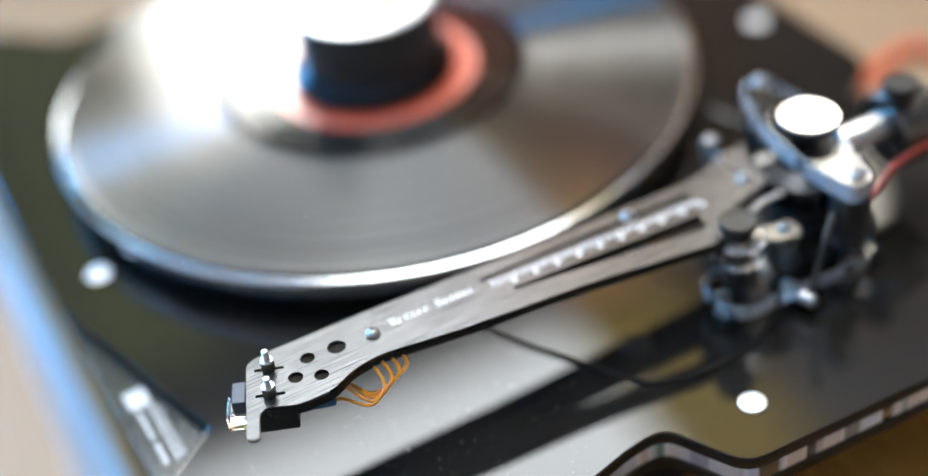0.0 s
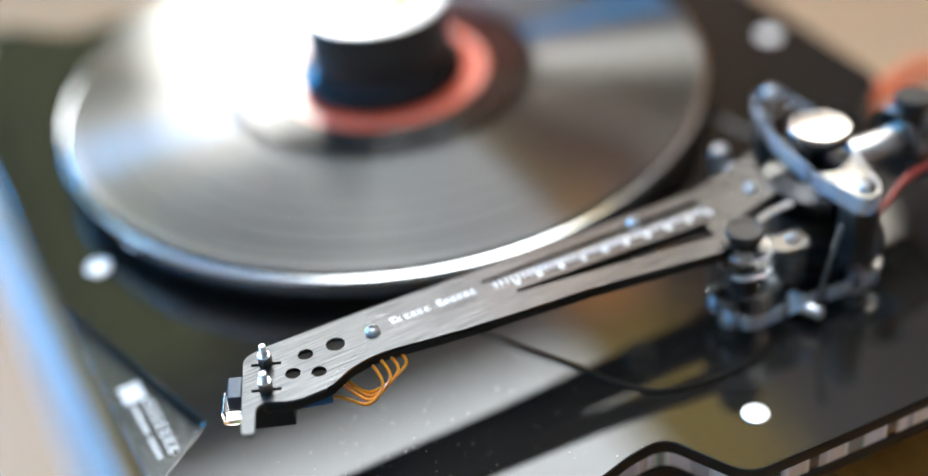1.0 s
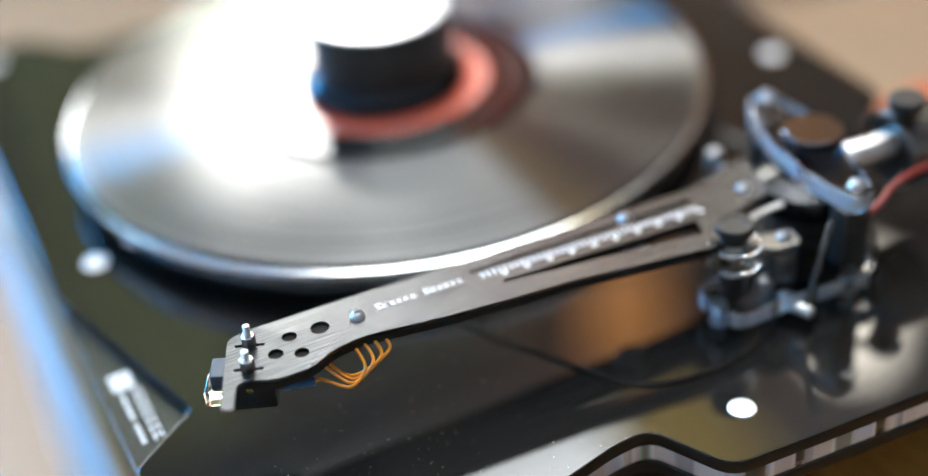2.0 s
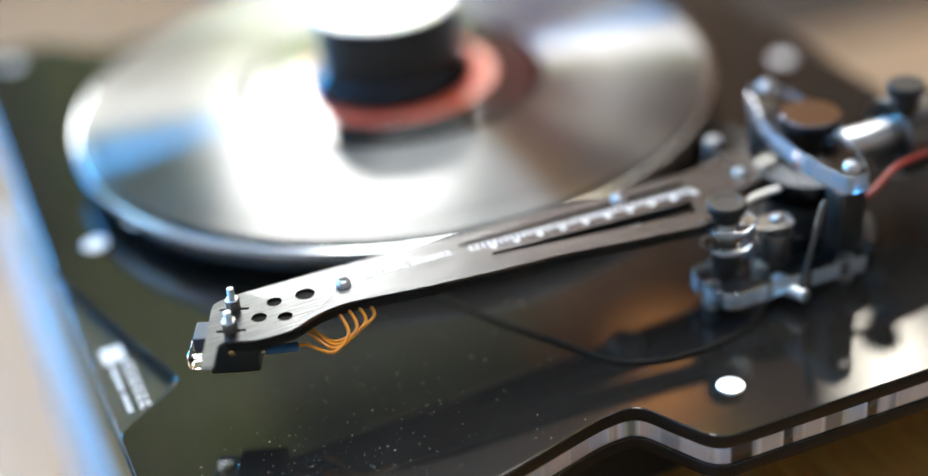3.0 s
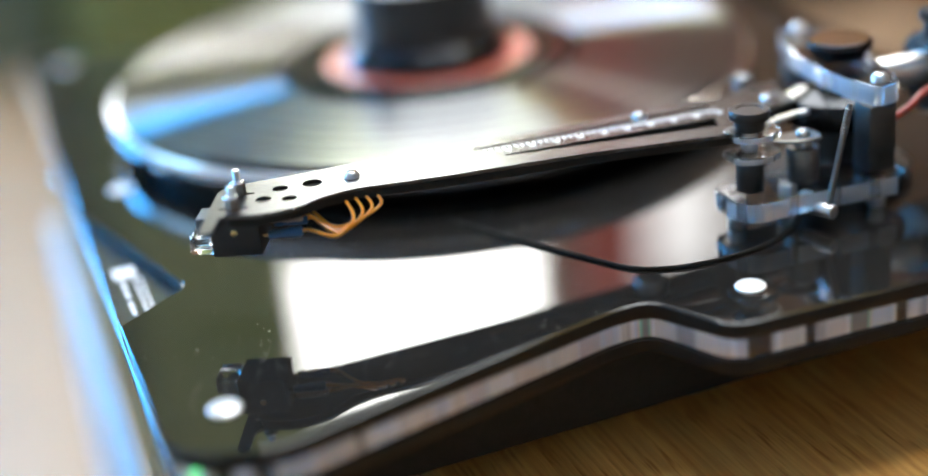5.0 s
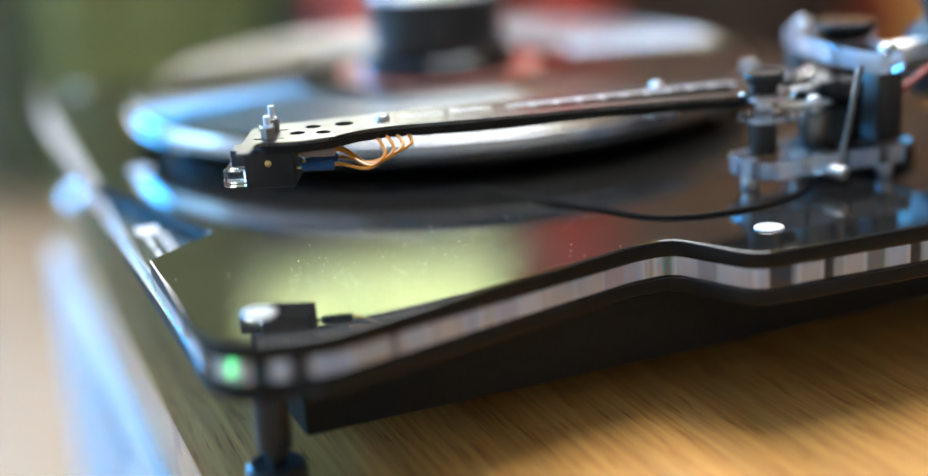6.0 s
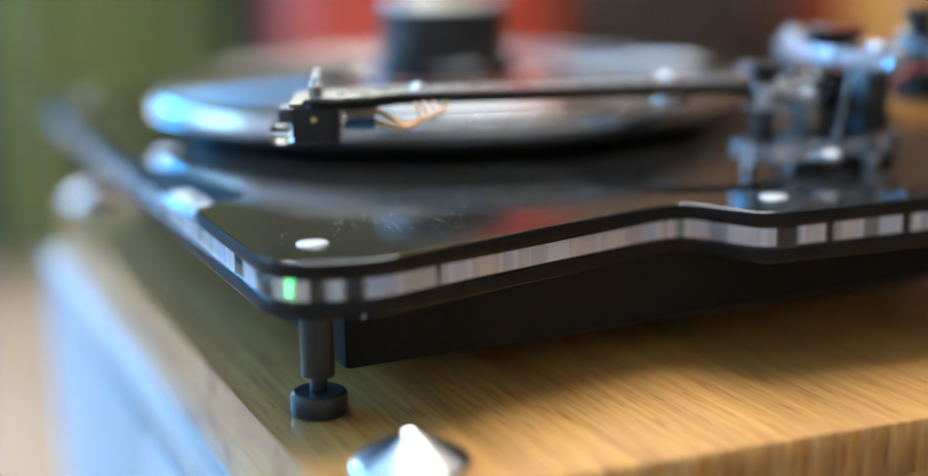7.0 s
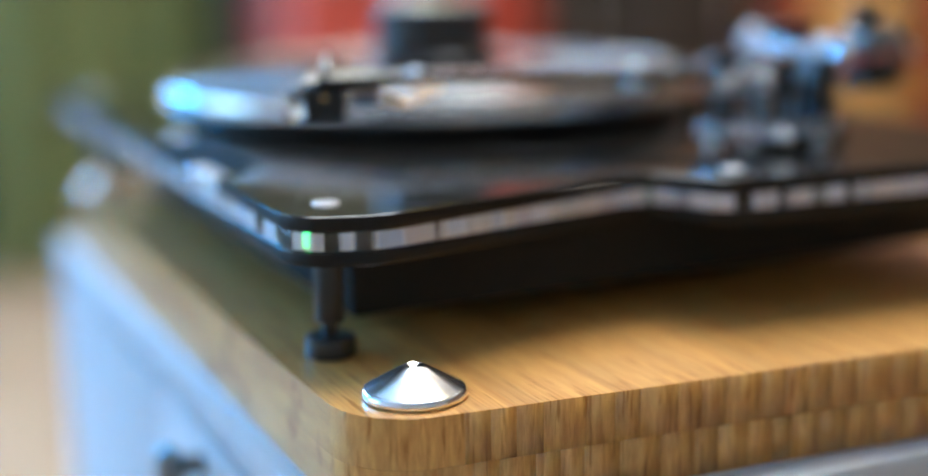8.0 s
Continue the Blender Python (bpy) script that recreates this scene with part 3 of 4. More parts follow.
def turntable():
    ob = thing("turntable", "record player with layered black and clear acrylic plinth on bamboo", "turntable")
    full = rounded(SIDE + BACK + LEFTS, SIDE_R + BACK_R + LEFTS_R)
    cut = rounded(SIDE + BACK + LEFTS + NOTCH, SIDE_R + BACK_R + LEFTS_R + NOTCH_R)
    black_plate("top_plate", slab(B(), cut, 0.0535, PLINTH, 0.0006), ACRYLIC, ob, "glossy black acrylic top plate, dusty", 35, EDGE_BLACK)
    clear_part("middle_plate", slab(B(), grow(full, 0.0005), 0.0464, 0.0533, 0.0003), CUT, FACE, ob, "clear acrylic layer, polished edges with refracted light painted as blocks")
    black_plate("bottom_plate", slab(B(), full, 0.0405, 0.0462, 0.0006), ACRYLIC, ob, "glossy black acrylic bottom plate", 35, EDGE_BLACK)
    part("motor_housing", box(B(), -0.147, 0.165, -0.244, 0.15, 0.011, 0.0403, 0.002), HOUSING, ob, "matt black housing hung under the plinth")
    for x, y in DOTS:
        part("cap", lathe(B(), [(0, 0), (0.0050, 0), (0.0053, 0.0002), (0.0053, 0.0006), (0.0050, 0.0009), (0.0040, 0.00106), (0.0030, 0.00118), (0.0020, 0.00127), (0.0010, 0.00132), (0, 0.00134)], 40, (x, y, PLINTH - 0.0002)), CAP, ob, "bright round metal cap")
    for x, y in ((-0.1590, -0.2507), (-0.1588, 0.1842), (0.1901, -0.0544)):
        f = part("foot", lathe(B(), turned(0.0057, 0.0135, 0.0404, 0.0006), 40, (x, y, 0)), BLACK, ob, "black levelling foot")
        part("foot_neck", lathe(B(), turned(0.0030, 0.0085, 0.0134, 0.0002), 24, (x, y, 0)), BLACK, f)
        part("foot_pad", lathe(B(), [(0, 0), (0.0088, 0), (0.0096, 0.0006), (0.0098, 0.0018), (0.0098, 0.0066), (0.0094, 0.0078), (0.0084, 0.0084), (0, 0.0084)], 48, (x, y, 0)), BLACK, f)
    part("power_light", lathe(B(), turned(0.0013, 0.0472, 0.0526, 0.0003), 16, (-0.1718, -0.2664, 0)), LED_GLOW, ob, "small green power light in the clear layer")
    # cord that runs round the arm board, laid in the plate
    cord = [(-0.0480, -0.156), (-0.0438, -0.1653), (-0.0345, -0.1850), (-0.0210, -0.2085), (-0.0095, -0.2290), (0.0020, -0.2365), (0.0130, -0.2392), (0.0260, -0.2400), (0.0420, -0.2372), (0.056, -0.2300), (0.070, -0.2160)]
    part("cord", tube(B(), [(x, y, PLINTH + 0.0006) for x, y in cord], 0.0008), HOUSING, ob, "thin black rubber cord on the plate")
    cord = [(0.112, -0.065), (0.1215, -0.0957), (0.1247, -0.114), (0.1307, -0.1279), (0.139, -0.150)]
    part("cord", tube(B(), [(x, y, PLINTH + 0.0006) for x, y in cord], 0.0012), ACRYLIC, ob)
    # bearing and platter
    part("bearing", lathe(B(), turned(0.030, PLINTH + 0.0002, 0.0672, 0.001), 64), BLACK, ob)
    part("sub_platter", lathe(B(), turned(0.138, 0.0630, 0.0688, 0.001), 96), SATIN, ob)
    pl = part("platter", lathe(B(), [(0, 0.0690), (0.1525, 0.0690), (0.1537, 0.0694), (0.1541, 0.0702), (0.1541, 0.0768), (0.1535, 0.0778), (0.1522, 0.0782), (0, 0.0782)], 256), SILVER, ob, "satin aluminium platter with a bright rim")
    part("mat", lathe(B(), turned(0.148, 0.0783, 0.0787, 0.0001), 128), SATIN, pl)
    # printed mark in the recess of the front edge: a square of lines and two rows of bars
    z0, z1 = 0.05345, 0.05365
    for i in range(8):
        y = -0.1120 - i * 0.00135
        part("printed_line", box(B(), -0.1752, -0.1665, y - 0.0010, y, z0, z1), WHITE_PRINT, ob)
    for i, w in enumerate((0.0034, 0.0034, 0.0036, 0.0032, 0.0034, 0.0036, 0.0034)):
        y = -0.1250 - i * 0.0048
        bar = B()
        box(bar, -0.1687, -0.1680, y - w, y, z0, z1)
        box(bar, -0.1657, -0.1650, y - w * 0.8, y, z0, z1)
        box(bar, -0.1680, -0.1657, y - 0.0008, y, z0, z1)
        part("printed_bar", bar, WHITE_PRINT, ob)
    for i in range(13):
        y = -0.1250 - i * 0.0025
        if i != 7:
            part("printed_bar", box(B(), -0.1735, -0.1718, y - 0.0016, y, z0, z1), WHITE_PRINT, ob)
    return ob


def dust():
    """Fine specks on the top plate."""
    rng = random.Random(4)
    bm = B()
    for i in range(560):
        x, y = rng.uniform(-0.17, -0.02), rng.uniform(-0.27, -0.13)
        if rng.random() < 0.5:
            x, y = rng.gauss(-0.118, 0.025), rng.gauss(-0.232, 0.02)
        if x < -0.148 and y > -0.2 or y < -0.257 or x < -0.176:
            continue
        r = 0.00006 + 0.00013 * rng.random() ** 3
        m = Matrix.Translation((x, y, PLINTH + r * 0.4)) @ Matrix.Diagonal((r * rng.uniform(0.7, 1.8), r, r * 0.6, 1))
        bmesh.ops.create_icosphere(bm, subdivisions=1, radius=1, matrix=m)
    ob = part("dust", bm, DUST, None, "", 0)
    tagged(ob, "fine pale specks of dust on the black plinth", "dust", "", "stuff")


def record():
    ob = thing("vinyl_record", "black vinyl record with a salmon red label on the platter", "record", at=pose(0, 0, 0.0787))
    top = 0.0017
    prof = [(0.0036, 0), (0.1500, 0), (0.1508, 0.0008), (0.1506, 0.0016), (0.1498, 0.0020), (0.1485, 0.0019), (0.1478, top)]
    for r in (0.1345, 0.1235, 0.1125, 0.1005, 0.0885, 0.0760):
        prof += [(r + 0.0008, top), (r + 0.0004, top - 0.0003), (r - 0.0004, top - 0.0003), (r - 0.0008, top)]
    prof += [(0.0735, top)]
    for r in (0.070, 0.068, 0.0645, 0.0612, 0.0585, 0.0562):
        prof += [(r + 0.0002, top), (r, top - 0.0001), (r - 0.0002, top)]
    part("runout", lathe(B(), prof[-18:] + [(0.0515, top), (0.0510, top - 0.0003), (0.0036, top - 0.0003), (0.0036, 0.0001), (0.0735, 0.0001), (0.0735, top), prof[-18]], 192), RUNOUT, ob, "smooth run-out groove area")
    part("vinyl", lathe(B(), [(0.0737, 0)] + prof[1:-17] + [(0.0737, top), (0.0737, 0)], 256), VINYL, ob, "grooved black vinyl")
    lab = part("label", lathe(B(), [(0.0036, top - 0.0002), (0.0503, top - 0.0002), (0.0504, top + 0.0001), (0.0502, top + 0.0002), (0.0036, top + 0.0002)], 128), LABEL, ob, "salmon red paper label")
    ring = lathe(B(), [(0.0472, top + 0.00015), (0.0472, top + 0.0003), (0.0478, top + 0.0003), (0.0478, top + 0.00015)], 128)
    part("printed_ring", ring, LABEL_PRINT, lab)


def clamp():
    ob = thing("record_clamp", "heavy black metal record weight with a polished top on the label", "record weight", at=pose(0, 0, 0.0806))
    part("flange", lathe(B(), [(0, 0.0), (0.0392, 0.0), (0.0398, 0.0006), (0.0400, 0.0045), (0.0398, 0.0056), (0.0390, 0.0064), (0.0332, 0.0105), (0, 0.0105)], 96), GLOSS, ob, "bevelled glossy black flange")
    prof = [(0, 0.0106), (0.0325, 0.0106)]
    for i in range(7):
        z = 0.0125 + i * 0.0030
        prof += [(0.0334, z), (0.0334, z + 0.0022), (0.0331, z + 0.0024), (0.0331, z + 0.0028)]
    prof += [(0.0334, 0.0340), (0.0334, 0.0375), (0, 0.0375)]
    part("body", lathe(B(), prof, 96), BLACK, ob, "black body with turned rings")
    part("rim", lathe(B(), [(0, 0.0376), (0.0330, 0.0376), (0.0334, 0.0379), (0.0328, 0.0388), (0.0240, 0.0388), (0.0236, 0.0384), (0.0206, 0.0384), (0.0204, 0.0389), (0, 0.0389)], 96), CAP, ob, "polished silver top")
    part("level_glass", lathe(B(), [(0, 0.0390), (0.0196, 0.0390), (0.0200, 0.0394), (0.0190, 0.0400), (0.010, 0.0405), (0, 0.0406)], 64), mat("level_fluid", (0.55, 0.6, 0.3), 0.05, 0, Coat_Weight=1.0), ob, "pale green spirit level under glass")


# ---------- tonearm ----------
ARM = 0.1005                                # the arm plate's upper face
ARM_OUT = [(-0.1382, -0.1757), (-0.1290, -0.1744), (-0.0950, -0.1764), (-0.0486, -0.1806), (0.0017, -0.1838), (0.0460, -0.1870), (0.0560, -0.1860), (0.0700, -0.1815), (0.0830, -0.1800), (0.0772, -0.1880), (0.0752, -0.1965), (0.0772, -0.2045), (0.060, -0.2090), (0.0440, -0.2120), (0.0400, -0.2240), (0.0335, -0.2240), (-0.0181, -0.2132), (-0.0633, -0.2068), (-0.0803, -0.2034), (-0.0969, -0.1998), (-0.1085, -0.2010), (-0.1180, -0.2055), (-0.1307, -0.2052), (-0.1405, -0.1996), (-0.1440, -0.2010), (-0.1487, -0.2120), (-0.1525, -0.2098)]
ARM_R = [0.003, 0.002, 0, 0, 0, 0.003, 0.002, 0.001, 0.001, 0.003, 0.003, 0.001, 0.003, 0.004, 0.002, 0.002, 0, 0, 0.006, 0.010, 0.006, 0.003, 0.004, 0.002, 0.003, 0.002, 0.002]


def ball_screw(parent, x, y, z, r=0.0026):
    s = part("screw", lathe(B(), [(0, 0), (r, 0), (r * 0.98, r * 0.35), (r * 0.75, r * 0.72), (r * 0.45, r * 0.85), (r * 0.42, r * 0.45), (0, r * 0.45)], 24, (x, y, z)), STEEL, parent, "domed steel socket screw")
    return s


def upright(x, y, z0, r, profile_h, b=0.0003, seg=32):
    return lathe(B(), turned(r, z0, z0 + profile_h, b), seg, (x, y, 0))


def settle(*parts):
    """The arm's beam drops a little towards its bearing."""
    for ob in parts:
        for v in ob.data.vertices:
            d = max(0.0, 0.030 * (v.co.x + 0.12))
            v.co += Vector((0.7 * d, 1.45 * d, -d))


def tonearm():
    ob = thing("tonearm", "brushed metal tonearm with a clear acrylic bearing bridge on the plinth", "tonearm")
    out = rounded(ARM_OUT, ARM_R, 5)
    holes = [circle(-0.1080, -0.1872, 0.0034, 28), circle(-0.1189, -0.1860, 0.0027, 24), circle(-0.1264, -0.1924, 0.0027, 24), circle(-0.1184, -0.1966, 0.0026, 24)]
    for x, y in ((-0.1325, -0.1829), (-0.1373, -0.1949)):
        w = Vector((0.905, -0.425))
        s = Vector((0.425, 0.905))
        p = Vector((x, y))
        holes.append([p - w * 0.0052 - s * 0.0007, p - w * 0.0018 - s * 0.0008, p - w * 0.0017 - s * 0.0020, p + w * 0.0017 - s * 0.0020, p + w * 0.0018 - s * 0.0008, p + w * 0.0052 - s * 0.0007,
                      p + w * 0.0052 + s * 0.0007, p + w * 0.0018 + s * 0.0008, p + w * 0.0017 + s * 0.0020, p - w * 0.0017 + s * 0.0020, p - w * 0.0018 + s * 0.0008, p - w * 0.0052 + s * 0.0007])
    slots = []
    slots.append(rounded([(-0.0494, -0.1868), (0.0438, -0.1925), (0.0438, -0.1958), (-0.0492, -0.1884)], 0.0008, 3))
    slots.append(rounded([(-0.0410, -0.1984), (0.0392, -0.2062), (0.0362, -0.2146), (-0.0412, -0.1998)], 0.0010, 3))
    beam = part("arm_plate", slab_with_holes(B(), out, holes + slots, ARM - 0.0012, ARM), BRUSHED, ob, "brushed aluminium top plate with holes and slots")
    low = rounded([(p[0], p[1]) for p in grow(ARM_OUT[:24], 0.0004)], 0.002, 3)
    core = part("arm_core", slab_with_holes(B(), low, slots, ARM - 0.0040, ARM - 0.0013), HOUSING, ob, "black core of the arm under the plate")
    for x, y, r in ((-0.0944, -0.1892, 0.0027), (0.0163, -0.1908, 0.0026), (0.0665, -0.1990, 0.0026)):
        ball_screw(ob, x, y, ARM, r)
    # lettering as plain bars, one a letter
    for i, (w, h) in enumerate(((0.0026, 0.0032), (0.0014, 0.0022), (0.002, 0.0022), (0.002, 0.0022), (0.0018, 0.0022), (0.0018, 0.0022), (0, 0), (0.0024, 0.0032), (0.002, 0.0022), (0.002, 0.0022), (0.002, 0.0022), (0.0018, 0.0022), (0.0014, 0.0022))):
        if not w:
            continue
        x = -0.0866 + i * 0.00262
        y = -0.1893 - i * 0.00017
        bar = B()
        box(bar, x, x + w, y, y + h * 0.28, ARM + 0.00001, ARM + 0.00012)
        box(bar, x, x + w, y + h * 0.72, y + h, ARM + 0.00001, ARM + 0.00012)
        box(bar, x, x + w * 0.42, y + h * 0.28, y + h * 0.72, ARM + 0.00001, ARM + 0.00012)
        part("printed_bar", bar, WHITE_PRINT, beam)
    # scale along the strip between the slots: two ticks, then a numeral
    for i in range(40):
        x = -0.0462 + i * 0.00228
        k = (x + 0.0462) / 0.0916
        y = -0.1902 - 0.0078 * k
        long = 0.0052 if i % 4 == 3 else 0.0032
        t = B()
        box(t, x, x + 0.0008, y - long, y, ARM + 0.00001, ARM + 0.00012)
        if i % 4 == 3:
            box(t, x + 0.0009, x + 0.0020, y - 0.0052, y - 0.0045, ARM + 0.00001, ARM + 0.00012)
            box(t, x + 0.0014, x + 0.0020, y - 0.0045, y - 0.0028, ARM + 0.00001, ARM + 0.00012)
        part("scale_tick", t, WHITE_PRINT, beam)
    # round weight under the arm
    weight = part("sliding_weight", lathe(B(), turned(0.0062, ARM - 0.0105, ARM - 0.0037, 0.0006), 32, (0.0163, -0.1945, 0)), STEEL, ob, "small steel weight under the arm")
    stub = part("side_weight", lathe(B(), [(0, -0.008), (0.0030, -0.008), (0.0036, -0.007), (0.0036, 0.003), (0.0030, 0.0045), (0.0014, 0.0052), (0, 0.0053)], 24, (0.0735, -0.1700, ARM - 0.004)), DULL, ob, "dull grey side weight on a peg")
    part("peg", lathe(B(), turned(0.0014, 0, 0.014, 0.0002), 16, (0.0735, -0.1705, ARM - 0.0055), Euler((radians(90), 0, 0)).to_matrix().to_4x4()), STEEL, stub)

    settle(beam, core, weight, stub, *stub.children, *beam.children, *[o for o in ob.children if o.name.startswith("screw")])

    # cartridge
    w = Vector((0.905, -0.425, 0))          # along the arm's end
    ang = math.degrees(math.atan2(w.y, w.x))
    hold = pose(-0.1357, -0.1872, ARM, 0, 0, ang)
    body = B()
    box(body, -0.0075, 0.0095, -0.0085, 0.0085, -0.0172, -0.0038, 0.0006, hold)
    ct = part("cartridge", body, SATIN, ob, "black moving coil cartridge")
    nose = B()
    box(nose, -0.0128, -0.0077, -0.0052, 0.0052, -0.0100, -0.0042, 0.0006, hold)
    part("nose", nose, mat("blue_black", (0.05, 0.07, 0.10), 0.3), ct, "blue-black nose of the cartridge")
    guard = B()
    box(guard, -0.0160, -0.0078, -0.0060, 0.0060, -0.0172, -0.0107, 0.0012, hold, 3)
    part("stylus_guard", guard, CLEAR, ct, "clear plastic stylus guard")
    for x, y, h in ((-0.1325, -0.1829, 0.0088), (-0.1373, -0.1949, 0.0080)):
        nut = part("nut", lathe(B(), [(0, -0.0034), (0.0024, -0.0034), (0.0025, -0.0032), (0.0025, 0.0033), (0.0023, 0.0036), (0, 0.0036)], 6, (x, y, ARM)), GUN, ob, "hexagonal dark steel nut")
        part("washer", lathe(B(), [(0, 0.0037), (0.0023, 0.0037), (0.0025, 0.0039), (0.0025, 0.0043), (0.0022, 0.0046), (0, 0.0046)], 24, (x, y, ARM)), CHROME, nut, "bright steel washer")
        thread = [(0, 0.0047)]
        for i in range(10):
            z = 0.0047 + i * (h - 0.0047) / 10
            thread += [(0.00115, z), (0.00125, z + 0.00016), (0.00112, z + 0.00030)]
        part("screw_thread", lathe(B(), thread + [(0.0010, h), (0, h)], 16, (x, y, ARM)), STEEL, nut)
    pin_at = hold @ Matrix.Translation((0.0010, -0.0086, -0.0085)) @ Euler((radians(90), 0, 0)).to_matrix().to_4x4()
    part("side_pin", lathe(B(), turned(0.0012, -0.0004, 0.0004, 0.0001), 16, (0, 0, 0), pin_at), BRASS, ct, "small brass pin in the cartridge side")
    # four pins, sleeves and wires
    mats = (BLUE_SLEEVE, WHITE_SLEEVE, RED_SLEEVE, BLUE_SLEEVE)
    names_ = ("blue", "pale", "red", "blue")
    for i in range(4):
        side = (-0.0052, -0.0020, 0.0016, 0.0048)[i]
        z = (-0.0112, -0.0072, -0.0072, -0.0112)[i]
        base = hold @ Matrix.Translation((0.0096, side, z)) @ Matrix.Rotation(radians(8), 4, "Z") @ Euler((0, radians(90), 0)).to_matrix().to_4x4()
        pin = part("pin", lathe(B(), turned(0.0006, 0.0, 0.0045, 0.0001), 12, (0, 0, 0), base), BRASS, ob, "gold plated cartridge pin")
        part("sleeve", lathe(B(), [(0, 0.002), (0.0013, 0.002), (0.0016, 0.004), (0.0013, 0.0055), (0.0016, 0.0075), (0.0017, 0.0132), (0.0013, 0.0135), (0, 0.0135)], 16, (0, 0, 0), base), mats[i], pin, names_[i] + " wire sleeve")
        p0 = base @ Vector((0, 0, 0.0130))
        p1 = base @ Vector((0, 0, 0.0160))
        low = Vector((-0.1068 + 0.0010 * i, -0.2085 + 0.0012 * i, 0.0884 + 0.0004 * i))
        bulge = Vector((-0.0998 + 0.0035 * i, -0.2062 + 0.0010 * i, 0.0924 + 0.0003 * i))
        end = Vector((-0.1004 + 0.0036 * i, -0.1972 - 0.0004 * i, ARM - 0.0034))
        part("wire", tube(B(), [p0, p1, low, bulge, end], 0.00062, 8, 8), GOLD_WIRE, ob, "thin amber tonearm wire")

    # bearing post and base
    cx, cy = 0.0985, -0.1965
    part("base_ring", lathe(B(), [(0, 0), (0.0270, 0), (0.0276, 0.0006), (0.0276, 0.0044), (0.0268, 0.0052), (0, 0.0052)], 64, (cx, cy, PLINTH + 0.0002)), BLACK, ob, "round black arm base")
    part("pillar", upright(cx, cy, PLINTH + 0.0055, 0.0165, 0.0270, 0.0006, 48), BLACK, ob, "black bearing pillar")
    part("drum", lathe(B(), [(0, 0.0835), (0.0195, 0.0835), (0.0206, 0.0842), (0.0210, 0.0856), (0.0210, 0.0930), (0.0204, 0.0942), (0.0130, 0.0975), (0, 0.0975)], 64, (cx, cy, 0)), GLOSS, ob, "glossy black bearing drum")
    yoke = B()
    box(yoke, 0.0872, 0.0990, -0.2318, -0.2215, 0.0735, 0.0995, 0.0012)
    part("yoke", yoke, BLACK, ob, "black upright yoke")
    part("yoke", box(B(), 0.0985, 0.1095, -0.1660, -0.1560, 0.0735, 0.0985, 0.0012), BLACK, ob)
    # clear bridge with a cap
    br = rounded([(0.1010, -0.1500), (0.1130, -0.1520), (0.1150, -0.1850), (0.0995, -0.2330), (0.0885, -0.2345), (0.0850, -0.2130), (0.0880, -0.1800)], [0.005, 0.005, 0.012, 0.004, 0.004, 0.01, 0.012], 6)
    clear_part("bridge", slab(B(), br, 0.0998, 0.1074, 0.0006), SMALL_CUT, CLEAR, ob, "clear acrylic bridge over the bearing")
    for x, y in ((0.1070, -0.1560), (0.0940, -0.2280)):
        ball_screw(ob, x, y, 0.1075, 0.0034)
    part("bearing_cap", lathe(B(), [(0, 0.1064), (0.0100, 0.1064), (0.0104, 0.1070), (0.0106, 0.1085), (0.0122, 0.1092), (0.0126, 0.1098), (0.0126, 0.1118), (0.0124, 0.1124), (0.0120, 0.1127), (0, 0.1127)], 64, (0.0996, -0.1947, 0.0014)), GLOSS, ob, "glossy black cap with grooved rim")
    part("cap_disc", lathe(B(), [(0, 0.1128), (0.0114, 0.1128), (0.0115, 0.1129), (0.0113, 0.1131), (0, 0.1131)], 64, (0.0996, -0.1947, 0.0014)), MIRROR, ob, "flat polished disc in the cap")
    # clear side plate with knob, posts and lift rod
    sp = rounded([(0.0350, -0.2080), (0.0345, -0.2260), (0.0400, -0.2330), (0.0620, -0.2330), (0.0980, -0.2370), (0.1040, -0.2330), (0.1040, -0.2080)], [0.006, 0.006, 0.006, 0.0, 0.004, 0.004, 0.004], 5)
    clear_part("side_plate", slab(B(), sp, 0.0655, 0.0728, 0.0006), SMALL_CUT, CLEAR, ob, "clear acrylic arm rest plate")
    for x, y in ((0.0400, -0.2180), (0.0640, -0.2150), (0.0930, -0.2290)):
        part("stud", upright(x, y, PLINTH + 0.0001, 0.0032, 0.0653 - PLINTH, 0.0003, 24), STEEL, ob)
    kx, ky = 0.0456, -0.2184
    part("rest_post", upright(kx, ky, 0.0730, 0.0052, 0.0125, 0.0004), BLACK, ob, "black arm rest post")
    hook = rounded([(0.0370, -0.2120), (0.0370, -0.2250), (0.0470, -0.2290), (0.0560, -0.2250), (0.0560, -0.2130)], 0.004, 5)
    clear_part("rest_washer", slab(B(), hook, 0.0856, 0.0882, 0.0006), SMALL_CUT, CLEAR, ob, "clear acrylic washer")
    part("rest_stem", upright(kx, ky, 0.0884, 0.0030, 0.0052, 0.0002), STEEL, ob)
    clear_part("rest_plate", slab(B(), [(p[0], p[1]) for p in hook], 0.0937, 0.0962, 0.0006), SMALL_CUT, CLEAR, ob, "clear acrylic rest plate")
    part("knob", lathe(B(), [(0, 0.0963), (0.0052, 0.0963), (0.0054, 0.0968), (0.0054, 0.1000), (0.0070, 0.1004), (0.0073, 0.1009), (0.0073, 0.1034), (0.0069, 0.1040), (0.0050, 0.1040), (0.0047, 0.1036), (0, 0.1036)], 48, (kx, ky, 0)), BLACK, ob, "black turned knob")
    ball_screw(ob, 0.0520, -0.2190, 0.0963, 0.0020)
    px, py = 0.0666, -0.2206
    part("lift_post", upright(px, py, 0.0730, 0.0058, 0.0130, 0.0005), GUN, ob, "gunmetal lift post")
